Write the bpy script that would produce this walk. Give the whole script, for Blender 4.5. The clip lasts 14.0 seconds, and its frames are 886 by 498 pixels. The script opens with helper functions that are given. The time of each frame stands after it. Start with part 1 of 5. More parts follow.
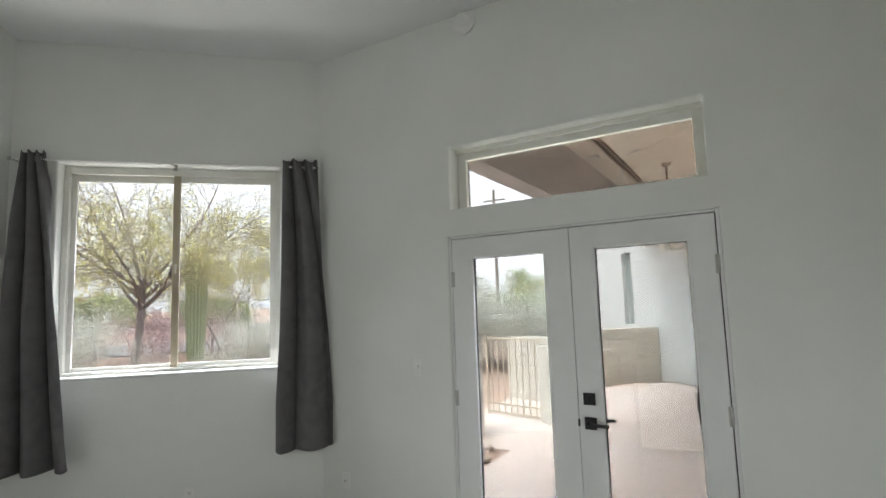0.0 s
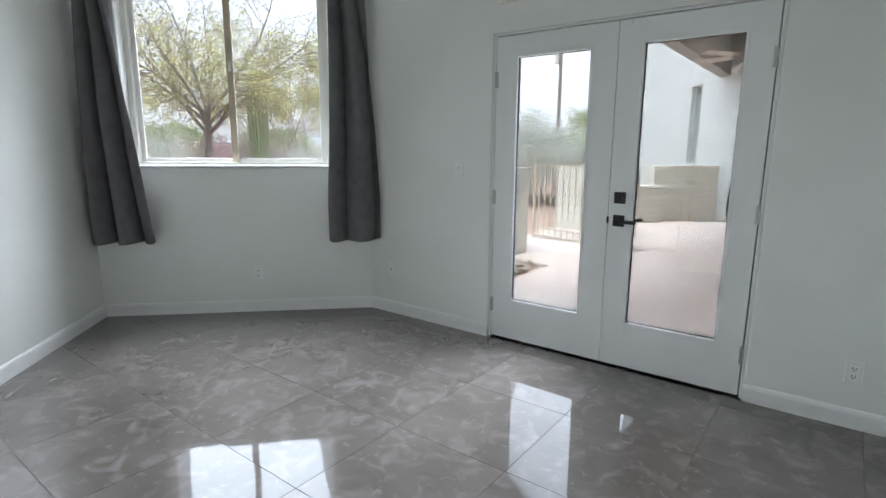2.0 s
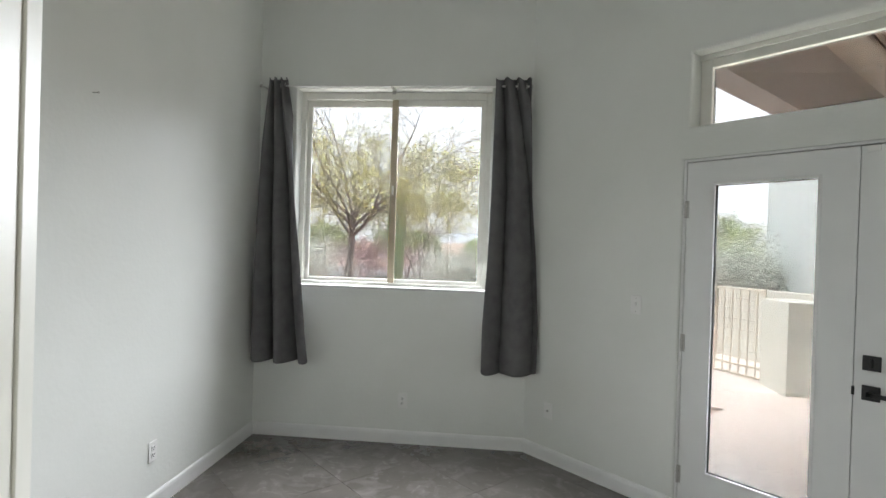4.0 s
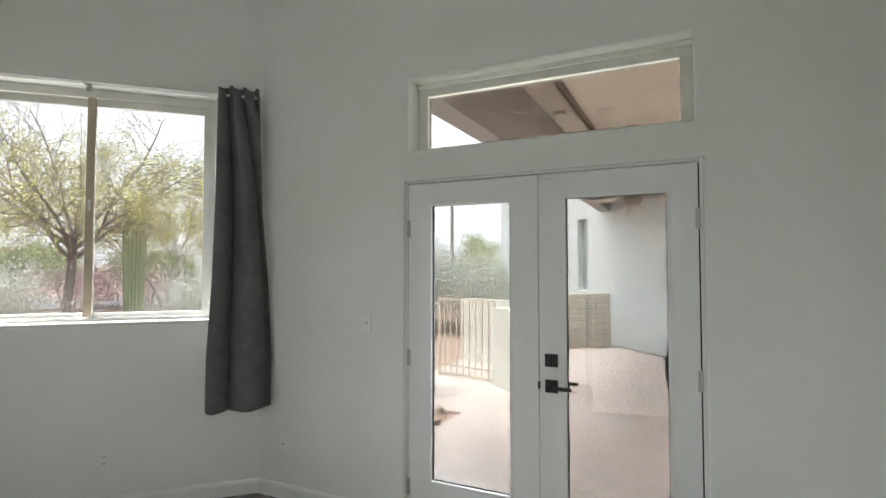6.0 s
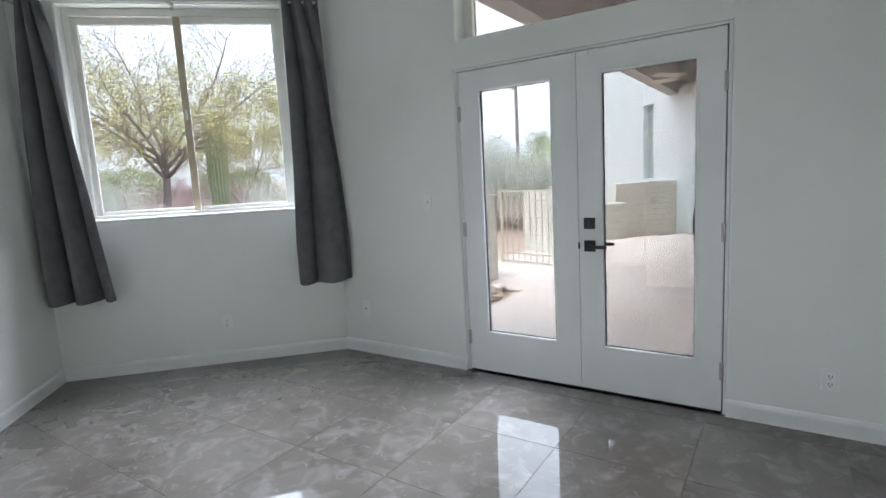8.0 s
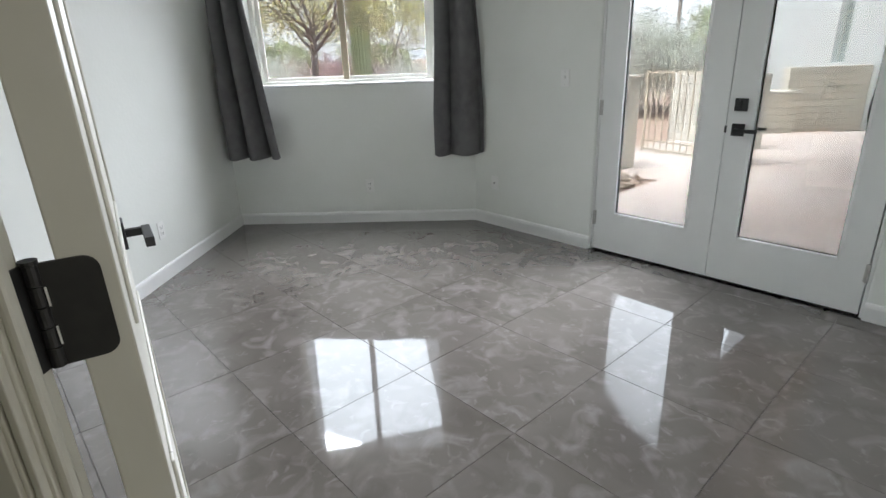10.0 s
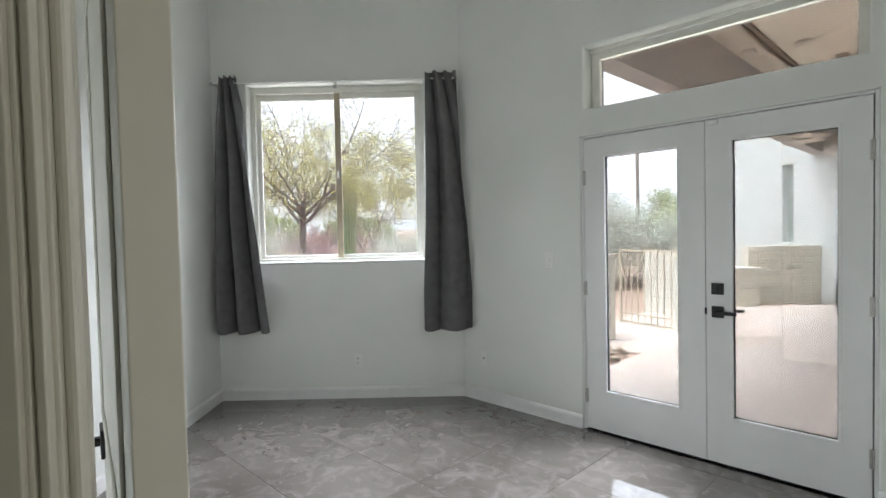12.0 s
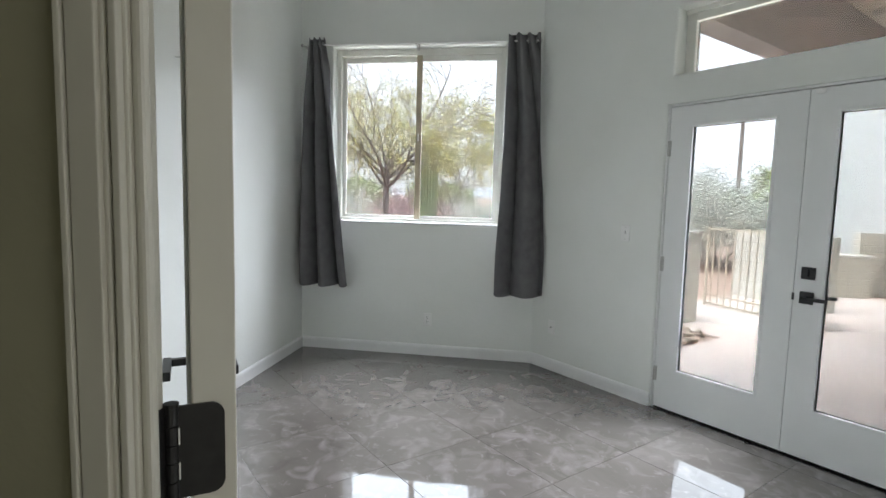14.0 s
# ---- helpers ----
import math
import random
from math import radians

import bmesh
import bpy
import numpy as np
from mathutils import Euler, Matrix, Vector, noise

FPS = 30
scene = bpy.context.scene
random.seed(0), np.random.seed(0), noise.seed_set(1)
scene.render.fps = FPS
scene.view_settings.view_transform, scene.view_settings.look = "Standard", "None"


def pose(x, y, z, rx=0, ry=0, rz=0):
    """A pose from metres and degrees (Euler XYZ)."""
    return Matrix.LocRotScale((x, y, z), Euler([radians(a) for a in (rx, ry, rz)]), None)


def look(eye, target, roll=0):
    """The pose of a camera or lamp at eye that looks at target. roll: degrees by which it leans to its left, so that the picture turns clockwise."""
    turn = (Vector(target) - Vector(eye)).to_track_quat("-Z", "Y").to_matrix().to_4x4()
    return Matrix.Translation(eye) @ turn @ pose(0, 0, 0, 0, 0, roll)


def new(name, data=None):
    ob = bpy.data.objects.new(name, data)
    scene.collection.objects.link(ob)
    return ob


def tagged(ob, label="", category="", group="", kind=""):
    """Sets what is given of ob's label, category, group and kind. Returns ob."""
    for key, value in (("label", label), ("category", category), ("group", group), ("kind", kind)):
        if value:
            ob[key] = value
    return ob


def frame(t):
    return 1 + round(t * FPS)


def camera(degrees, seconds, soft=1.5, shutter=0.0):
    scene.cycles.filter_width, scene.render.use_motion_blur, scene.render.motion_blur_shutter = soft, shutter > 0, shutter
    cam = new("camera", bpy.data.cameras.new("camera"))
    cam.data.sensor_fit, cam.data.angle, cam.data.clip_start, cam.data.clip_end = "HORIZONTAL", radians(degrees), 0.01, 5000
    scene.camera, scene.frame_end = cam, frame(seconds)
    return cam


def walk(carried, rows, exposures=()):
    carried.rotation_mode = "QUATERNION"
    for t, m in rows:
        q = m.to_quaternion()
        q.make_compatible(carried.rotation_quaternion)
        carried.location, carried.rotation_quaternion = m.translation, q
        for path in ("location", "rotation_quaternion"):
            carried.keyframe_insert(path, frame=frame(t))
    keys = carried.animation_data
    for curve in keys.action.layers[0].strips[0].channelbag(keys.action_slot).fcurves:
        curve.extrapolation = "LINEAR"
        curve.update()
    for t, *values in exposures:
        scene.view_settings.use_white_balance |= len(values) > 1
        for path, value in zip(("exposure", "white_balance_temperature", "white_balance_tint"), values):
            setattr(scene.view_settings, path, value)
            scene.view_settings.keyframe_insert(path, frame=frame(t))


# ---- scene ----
cam = camera(80.2, 14.0)
PATH = [
    (0, (0.11, 0.008, 1.618), (-0.903, 1.719, 1.83), -1.9),
    (0.5, (0.21, -0.007, 1.536), (-0.851, 1.685, 1.63), -1.4),
    (1, (0.275, -0.015, 1.439), (-0.868, 1.626, 1.393), -1.5),
    (1.5, (0.288, -0.021, 1.361), (-0.907, 1.569, 1.15), -1.0),
    (2, (0.273, -0.038, 1.337), (-0.91, 1.531, 0.962), 0.3),
    (2.5, (0.197, -0.082, 1.315), (-1.076, 1.386, 0.845), 0.8),
    (3, (0.025, -0.115, 1.419), (-1.414, 1.239, 1.109), 0.9),
    (3.2, (-0.025, -0.081, 1.472), (-1.529, 1.223, 1.278), 1.0),
    (5.3, (-0.299, 0.207, 1.553), (-1.786, 1.54, 1.664), 0.2),
    (5.5, (-0.234, 0.251, 1.542), (-1.57, 1.736, 1.637), -0.0),
    (6, (-0.061, 0.297, 1.544), (-0.931, 2.096, 1.618), 0.0),
    (6.5, (0.016, 0.27, 1.504), (-0.676, 2.146, 1.554), 0.2),
    (7, (0.124, 0.184, 1.476), (-0.616, 2.042, 1.451), -0.0),
    (7.5, (0.213, 0.091, 1.411), (-0.709, 1.86, 1.275), -1.2),
    (8, (0.226, -0.021, 1.389), (-0.868, 1.63, 1.112), -3.2),
    (8.5, (0.25, -0.111, 1.348), (-0.935, 1.429, 0.873), -5.0),
    (8.7, (0.268, -0.121, 1.338), (-0.932, 1.378, 0.778), -4.8),
    (10.8, (0.353, -0.209, 1.346), (-1.257, 0.845, 0.803), -4.1),
    (11, (0.329, -0.228, 1.356), (-1.328, 0.809, 0.932), -3.5),
    (11.5, (0.269, -0.273, 1.382), (-1.328, 0.918, 1.21), -1.9),
    (12, (0.298, -0.246, 1.426), (-1.124, 1.16, 1.363), -1.3),
    (12.5, (0.367, -0.214, 1.448), (-1.043, 1.2, 1.34), -0.3),
    (13, (0.416, -0.168, 1.434), (-1.086, 1.144, 1.278), 0.8),
    (13.5, (0.417, -0.165, 1.419), (-1.143, 1.074, 1.244), 1.3),
    (14, (0.371, -0.228, 1.407), (-1.24, 0.942, 1.22), 1.5),
]
STOPS = 5.15
walk(cam, [(t, look(eye, target, roll)) for t, eye, target, roll in PATH],
     exposures=[(t, STOPS + e, kelvin - 80, 11.5) for t, e, kelvin in (
         (0.0, -0.06, 6750), (0.5, -0.08, 6550), (2.0, -0.05, 6250), (2.5, -0.05, 6150), (3.0, -0.05, 6550), (5.3, -0.02, 6800), (6.0, -0.04, 6850), (6.5, -0.04, 6720),
         (7.0, 0.02, 6450), (7.5, 0.0, 6200), (8.5, 0.0, 6250), (11.0, 0.08, 6700), (11.5, 0.14, 6720), (12.5, 0.09, 6400), (13.0, 0.05, 6400), (14.0, 0.09, 6440))])

# ---- world and sun: a bright, thinly overcast day ----
world = bpy.data.worlds.new("sky")
scene.world = world
world.use_nodes = True
wt = world.node_tree
sky = wt.nodes.new("ShaderNodeTexSky")
sky.sky_type = "NISHITA"
sky.sun_disc = False
SUN_EL, SUN_ROT = radians(70), radians(200)
sky.sun_elevation, sky.sun_rotation = SUN_EL, SUN_ROT
sky.air_density, sky.dust_density = 1.0, 4.0
veil = wt.nodes.new("ShaderNodeHueSaturation")
veil.inputs["Saturation"].default_value = 0.22
veil.inputs["Value"].default_value = 1.0
wt.links.new(sky.outputs[0], veil.inputs["Color"])
cloud = wt.nodes.new("ShaderNodeMix")
cloud.data_type = "RGBA"
cloud.inputs[0].default_value = 0.78
cloud.inputs[7].default_value = (3.0, 3.05, 3.16, 1)
wt.links.new(veil.outputs[0], cloud.inputs[6])
wt.links.new(cloud.outputs[2], wt.nodes["Background"].inputs["Color"])
wt.nodes["Background"].inputs["Strength"].default_value = 0.15
sun = new("sun", bpy.data.lights.new("sun", "SUN"))
sun.data.energy, sun.data.angle, sun.data.color = 0.75, radians(30), (1.0, 0.96, 0.9)
sun.rotation_euler = (radians(90) - SUN_EL, 0, radians(180) - SUN_ROT)


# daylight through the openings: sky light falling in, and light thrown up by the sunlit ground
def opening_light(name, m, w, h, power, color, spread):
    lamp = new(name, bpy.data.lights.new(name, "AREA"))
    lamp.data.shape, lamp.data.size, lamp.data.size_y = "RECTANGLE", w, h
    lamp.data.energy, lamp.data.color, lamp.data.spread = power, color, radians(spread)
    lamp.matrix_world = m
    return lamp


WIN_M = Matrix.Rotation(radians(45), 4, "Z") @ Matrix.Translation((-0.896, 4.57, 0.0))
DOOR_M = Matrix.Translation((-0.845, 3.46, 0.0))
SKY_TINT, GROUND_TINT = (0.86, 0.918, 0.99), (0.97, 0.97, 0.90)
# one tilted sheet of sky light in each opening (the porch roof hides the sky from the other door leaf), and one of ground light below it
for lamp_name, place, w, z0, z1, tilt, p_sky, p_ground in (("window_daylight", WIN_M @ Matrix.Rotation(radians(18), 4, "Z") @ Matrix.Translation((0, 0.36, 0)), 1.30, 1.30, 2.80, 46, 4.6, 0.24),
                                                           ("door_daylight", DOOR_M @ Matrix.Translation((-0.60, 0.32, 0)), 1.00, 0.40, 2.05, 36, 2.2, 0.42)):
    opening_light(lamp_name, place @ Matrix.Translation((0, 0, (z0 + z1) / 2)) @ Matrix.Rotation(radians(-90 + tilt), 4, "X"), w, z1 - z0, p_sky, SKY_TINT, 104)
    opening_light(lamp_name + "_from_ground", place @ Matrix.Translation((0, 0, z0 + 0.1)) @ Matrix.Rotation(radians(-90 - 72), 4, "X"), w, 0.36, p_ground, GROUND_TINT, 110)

opening_light("transom_daylight", DOOR_M @ Matrix.Translation((0, 0, 2.41)) @ Matrix.Rotation(radians(-90), 4, "X"), 1.5, 0.24, 0.22, GROUND_TINT, 150)

# fill lamp added in front of the closed east wall to brighten the hall
opening_light("hall_daylight", Matrix.Rotation(radians(45), 4, "Z") @ Matrix.Translation((1.48, -0.95, 1.25)) @ Matrix.Rotation(radians(90), 4, "Y"), 2.0, 0.9, 0.18, (1.0, 0.95, 0.86), 150)

# ---- materials ----
def mat(name, color, rough=0.6, metal=0.0, color2=None, scale=8.0, bump=0.0, bump_scale=60.0, spec=0.5,
        color3=None, scale3=1.2, detail=6.0, mix=(0.35, 0.65), per_object=0.0, rough_var=0.0):
    m = bpy.data.materials.new(name)
    m.use_nodes = True
    nt = m.node_tree
    b = nt.nodes["Principled BSDF"]
    b.inputs["Roughness"].default_value = rough
    b.inputs["Metallic"].default_value = metal
    b.inputs["Specular IOR Level"].default_value = spec
    co = nt.nodes.new("ShaderNodeTexCoord")
    src = co.outputs["Object"]
    if per_object:
        info = nt.nodes.new("ShaderNodeObjectInfo")
        mul = nt.nodes.new("ShaderNodeVectorMath")
        mul.operation = "MULTIPLY_ADD"
        mul.inputs[1].default_value = (1, 1, 1)
        sc = nt.nodes.new("ShaderNodeVectorMath")
        sc.operation = "SCALE"
        sc.inputs[0].default_value = (37.0, 61.0, 23.0)
        nt.links.new(info.outputs["Random"], sc.inputs["Scale"])
        nt.links.new(src, mul.inputs[0])
        nt.links.new(sc.outputs[0], mul.inputs[2])
        src = mul.outputs[0]
    last = None
    c2 = color2 or tuple(c * 0.88 for c in color)
    n1 = nt.nodes.new("ShaderNodeTexNoise")
    n1.inputs["Scale"].default_value = scale
    n1.inputs["Detail"].default_value = detail
    nt.links.new(src, n1.inputs["Vector"])
    r1 = nt.nodes.new("ShaderNodeMapRange")
    r1.inputs[1].default_value, r1.inputs[2].default_value = mix
    nt.links.new(n1.outputs["Fac"], r1.inputs[0])
    mx = nt.nodes.new("ShaderNodeMix")
    mx.data_type = "RGBA"
    mx.inputs[6].default_value, mx.inputs[7].default_value = (*color, 1), (*c2, 1)
    nt.links.new(r1.outputs[0], mx.inputs[0])
    last = mx.outputs[2]
    if color3:
        n2 = nt.nodes.new("ShaderNodeTexNoise")
        n2.inputs["Scale"].default_value = scale3
        n2.inputs["Detail"].default_value = 4.0
        nt.links.new(src, n2.inputs["Vector"])
        r2 = nt.nodes.new("ShaderNodeMapRange")
        r2.inputs[1].default_value, r2.inputs[2].default_value = 0.45, 0.72
        nt.links.new(n2.outputs["Fac"], r2.inputs[0])
        m2 = nt.nodes.new("ShaderNodeMix")
        m2.data_type = "RGBA"
        m2.inputs[7].default_value = (*color3, 1)
        nt.links.new(r2.outputs[0], m2.inputs[0])
        nt.links.new(last, m2.inputs[6])
        last = m2.outputs[2]
    if per_object:
        hv = nt.nodes.new("ShaderNodeHueSaturation")
        rr = nt.nodes.new("ShaderNodeMapRange")
        rr.inputs[3].default_value, rr.inputs[4].default_value = 1 - per_object, 1 + per_object
        nt.links.new(info.outputs["Random"], rr.inputs[0])
        nt.links.new(rr.outputs[0], hv.inputs["Value"])
        nt.links.new(last, hv.inputs["Color"])
        last = hv.outputs[0]
    nt.links.new(last, b.inputs["Base Color"])
    if rough_var:
        rv = nt.nodes.new("ShaderNodeMapRange")
        rv.inputs[3].default_value, rv.inputs[4].default_value = rough - rough_var, rough + rough_var
        nt.links.new(n1.outputs["Fac"], rv.inputs[0])
        nt.links.new(rv.outputs[0], b.inputs["Roughness"])
    if bump:
        n3 = nt.nodes.new("ShaderNodeTexNoise")
        n3.inputs["Scale"].default_value = bump_scale
        n3.inputs["Detail"].default_value = 5.0
        nt.links.new(src, n3.inputs["Vector"])
        bp = nt.nodes.new("ShaderNodeBump")
        bp.inputs["Strength"].default_value = bump
        bp.inputs["Distance"].default_value = 0.01
        nt.links.new(n3.outputs["Fac"], bp.inputs["Height"])
        nt.links.new(bp.outputs[0], b.inputs["Normal"])
    return m


M_WALL = mat("wall_paint", (0.792, 0.806, 0.772), 0.40, color2=(0.764, 0.778, 0.740), scale=2.2, bump=0.10, bump_scale=38)
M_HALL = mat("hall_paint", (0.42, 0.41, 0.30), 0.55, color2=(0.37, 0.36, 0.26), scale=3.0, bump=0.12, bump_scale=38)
M_CEIL = mat("ceiling_paint", (0.74, 0.75, 0.745), 0.7, color2=(0.71, 0.72, 0.715), scale=2.0, bump=0.12, bump_scale=45)
M_TRIM = mat("trim_paint", (0.80, 0.80, 0.79), 0.32, color2=(0.76, 0.76, 0.75), scale=5.0, bump=0.03, bump_scale=25)
M_DOOR = mat("door_paint", (0.80, 0.81, 0.80), 0.36, color2=(0.77, 0.78, 0.77), scale=4.0, bump=0.03, bump_scale=30)
M_IDOOR = mat("interior_door_paint", (0.72, 0.71, 0.64), 0.38, color2=(0.68, 0.67, 0.60), scale=6.0, bump=0.04, bump_scale=30)
M_VINYL = mat("window_vinyl", (0.80, 0.79, 0.74), 0.35, color2=(0.74, 0.73, 0.67), scale=9.0)
M_MULL = mat("mullion_vinyl", (0.50, 0.43, 0.31), 0.45, color2=(0.44, 0.37, 0.26), scale=9.0)
M_BLACK = mat("black_hardware", (0.012, 0.012, 0.013), 0.42, color2=(0.02, 0.02, 0.02), scale=40.0, bump=0.03, bump_scale=200)
M_GAP = mat("weather_seal", (0.01, 0.01, 0.01), 0.9)
M_STEEL = mat("satin_nickel", (0.55, 0.54, 0.52), 0.32, 1.0, color2=(0.46, 0.45, 0.43), scale=30.0)
M_PLATE = mat("white_plastic", (0.84, 0.84, 0.82), 0.3, color2=(0.81, 0.81, 0.79), scale=12.0)
M_SLOT = mat("dark_slot", (0.06, 0.06, 0.06), 0.6)
M_LCD = mat("keypad_display", (0.02, 0.025, 0.03), 0.12)
M_CURT = mat("charcoal_curtain_cloth", (0.160, 0.156, 0.159), 0.88, color2=(0.128, 0.125, 0.128), scale=14.0, bump=0.35, bump_scale=320,
             spec=0.2, color3=(0.175, 0.175, 0.176), scale3=3.0)
M_GROUT = mat("grout", (0.13, 0.12, 0.11), 0.85, scale=40.0)
M_STUCCO = mat("white_stucco", (0.62, 0.66, 0.66), 0.9, color2=(0.585, 0.625, 0.625), scale=1.3, bump=0.012, bump_scale=40)
M_SOFFIT = mat("tan_stucco", (0.45, 0.415, 0.39), 0.9, color2=(0.40, 0.37, 0.35), scale=2.0, bump=0.5, bump_scale=60)
M_PORCHC = mat("porch_ceiling_paint", (0.74, 0.66, 0.55), 0.8, color2=(0.70, 0.62, 0.51), scale=2.0, bump=0.2, bump_scale=50)
M_BLOCK = mat("slump_block", (0.64, 0.61, 0.53), 0.92, color2=(0.54, 0.51, 0.43), scale=7.0, bump=0.9, bump_scale=28, per_object=0.12,
              color3=(0.68, 0.64, 0.55), scale3=3.0)
M_PALEBLOCK = mat("painted_block", (0.70, 0.70, 0.64), 0.9, color2=(0.62, 0.62, 0.56), scale=6.0, bump=0.6, bump_scale=30, per_object=0.05)
M_MORTAR = mat("mortar", (0.57, 0.54, 0.46), 0.95, scale=20.0, bump=0.5, bump_scale=60)
M_CAP = mat("block_cap", (0.72, 0.70, 0.64), 0.9, color2=(0.64, 0.61, 0.55), scale=8.0, bump=0.4, bump_scale=50)
M_GATE = mat("cream_painted_iron", (0.62, 0.57, 0.46), 0.5, color2=(0.52, 0.46, 0.36), scale=18.0, bump=0.1, bump_scale=80)
M_GRAVEL = mat("pink_desert_gravel", (0.50, 0.36, 0.29), 0.95, color2=(0.38, 0.26, 0.21), scale=60.0, bump=1.0, bump_scale=70,
               color3=(0.46, 0.34, 0.28), scale3=0.5)
M_ASPH = mat("worn_asphalt", (0.30, 0.30, 0.32), 0.9, color2=(0.25, 0.25, 0.27), scale=40.0, bump=0.5, bump_scale=120,
             color3=(0.22, 0.22, 0.23), scale3=0.4)
M_ROCK = mat("tan_rock", (0.46, 0.40, 0.33), 0.9, color2=(0.32, 0.27, 0.21), scale=12.0, bump=0.8, bump_scale=20, per_object=0.2)
M_BARK = mat("dark_bark", (0.21, 0.17, 0.17), 0.95, color2=(0.15, 0.12, 0.12), scale=14.0, bump=1.0, bump_scale=30)
M_TWIG = mat("grey_twig", (0.50, 0.47, 0.44), 0.95, color2=(0.40, 0.37, 0.35), scale=14.0)
M_CHOLLA = mat("purple_brown_stem", (0.72, 0.58, 0.60), 0.95, color2=(0.58, 0.44, 0.47), scale=10.0)
M_LEAFY = mat("yellow_green_leaf", (0.64, 0.60, 0.22), 0.7, color2=(0.52, 0.54, 0.22), scale=1.6, spec=0.2)
M_LEAFG = mat("green_leaf", (0.38, 0.47, 0.18), 0.7, color2=(0.48, 0.55, 0.26), scale=1.1, spec=0.2)
M_LEAFF = mat("far_green_leaf", (0.36, 0.42, 0.22), 0.8, color2=(0.45, 0.49, 0.30), scale=0.4, spec=0.1)
M_LEAFS = mat("silver_leaf", (0.66, 0.69, 0.64), 0.8, color2=(0.56, 0.59, 0.53), scale=2.5, spec=0.2)
M_CACTUS = mat("saguaro_skin", (0.33, 0.42, 0.25), 0.75, color2=(0.26, 0.34, 0.19), scale=5.0, bump=0.3, bump_scale=30)
M_SPINE = mat("saguaro_spine_ridge", (0.68, 0.66, 0.50), 0.9, scale=20.0)
M_POLE = mat("pole_wood", (0.28, 0.25, 0.23), 0.95, color2=(0.20, 0.18, 0.16), scale=6.0)
M_ADOBE = mat("orange_adobe", (0.50, 0.27, 0.15), 0.95, color2=(0.44, 0.23, 0.13), scale=0.6)
M_REDROOF = mat("red_clay_roof", (0.34, 0.11, 0.07), 0.9, color2=(0.26, 0.09, 0.06), scale=2.0)
M_DARKWIN = mat("far_window_glass", (0.04, 0.05, 0.06), 0.1)
M_HILL = mat("hazy_hill", (0.52, 0.56, 0.60), 1.0, color2=(0.47, 0.51, 0.56), scale=0.01)
M_FANMETAL = mat("bronze_fan_metal", (0.26, 0.20, 0.16), 0.45, 0.6)
M_FANBLADE = mat("fan_blade_wood", (0.66, 0.60, 0.52), 0.6, color2=(0.56, 0.50, 0.43), scale=10.0)
M_FROST = mat("frosted_glass_shade", (0.90, 0.87, 0.80), 0.5)


def tile_material():
    m = bpy.data.materials.new("polished_grey_tile")
    m.use_nodes = True
    nt = m.node_tree
    b = nt.nodes["Principled BSDF"]
    co = nt.nodes.new("ShaderNodeTexCoord")
    info = nt.nodes.new("ShaderNodeObjectInfo")
    sc = nt.nodes.new("ShaderNodeVectorMath")
    sc.operation = "SCALE"
    sc.inputs[0].default_value = (41.0, 67.0, 29.0)
    nt.links.new(info.outputs["Random"], sc.inputs["Scale"])
    ad = nt.nodes.new("ShaderNodeVectorMath")
    nt.links.new(co.outputs["Object"], ad.inputs[0])
    nt.links.new(sc.outputs[0], ad.inputs[1])
    def noise_node(scale, detail, dist, lo, hi):
        n = nt.nodes.new("ShaderNodeTexNoise")
        n.inputs["Scale"].default_value = scale
        n.inputs["Detail"].default_value = detail
        n.inputs["Distortion"].default_value = dist
        nt.links.new(ad.outputs[0], n.inputs["Vector"])
        r = nt.nodes.new("ShaderNodeMapRange")
        r.inputs[1].default_value, r.inputs[2].default_value = lo, hi
        nt.links.new(n.outputs["Fac"], r.inputs[0])
        return r.outputs[0]
    def blend(fac, a, c):
        mx = nt.nodes.new("ShaderNodeMix")
        mx.data_type = "RGBA"
        nt.links.new(fac, mx.inputs[0])
        if isinstance(a, tuple):
            mx.inputs[6].default_value = (*a, 1)
        else:
            nt.links.new(a, mx.inputs[6])
        mx.inputs[7].default_value = (*c, 1)
        return mx.outputs[2]
    base = blend(noise_node(2.2, 6, 0.5, 0.30, 0.70), (0.086, 0.076, 0.067), (0.124, 0.111, 0.101))
    base = blend(noise_node(6.5, 7, 1.1, 0.50, 0.72), base, (0.155, 0.142, 0.132))
    base = blend(noise_node(11.0, 8, 1.6, 0.60, 0.80), base, (0.184, 0.171, 0.160))
    base = blend(noise_node(5.0, 7, 0.9, 0.58, 0.86), base, (0.068, 0.059, 0.052))
    nt.links.new(base, b.inputs["Base Color"])
    b.inputs["Roughness"].default_value = 0.045
    b.inputs["Specular IOR Level"].default_value = 0.55
    b.inputs["Coat Weight"].default_value = 0.4
    b.inputs["Coat Roughness"].default_value = 0.02
    wav = nt.nodes.new("ShaderNodeTexNoise")
    wav.inputs["Scale"].default_value = 5.0
    wav.inputs["Detail"].default_value = 1.0
    nt.links.new(ad.outputs[0], wav.inputs["Vector"])
    bp = nt.nodes.new("ShaderNodeBump")
    bp.inputs["Strength"].default_value = 0.06
    bp.inputs["Distance"].default_value = 0.01
    nt.links.new(wav.outputs["Fac"], bp.inputs["Height"])
    nt.links.new(bp.outputs[0], b.inputs["Normal"])
    nt.links.new(bp.outputs[0], b.inputs["Coat Normal"])
    return m


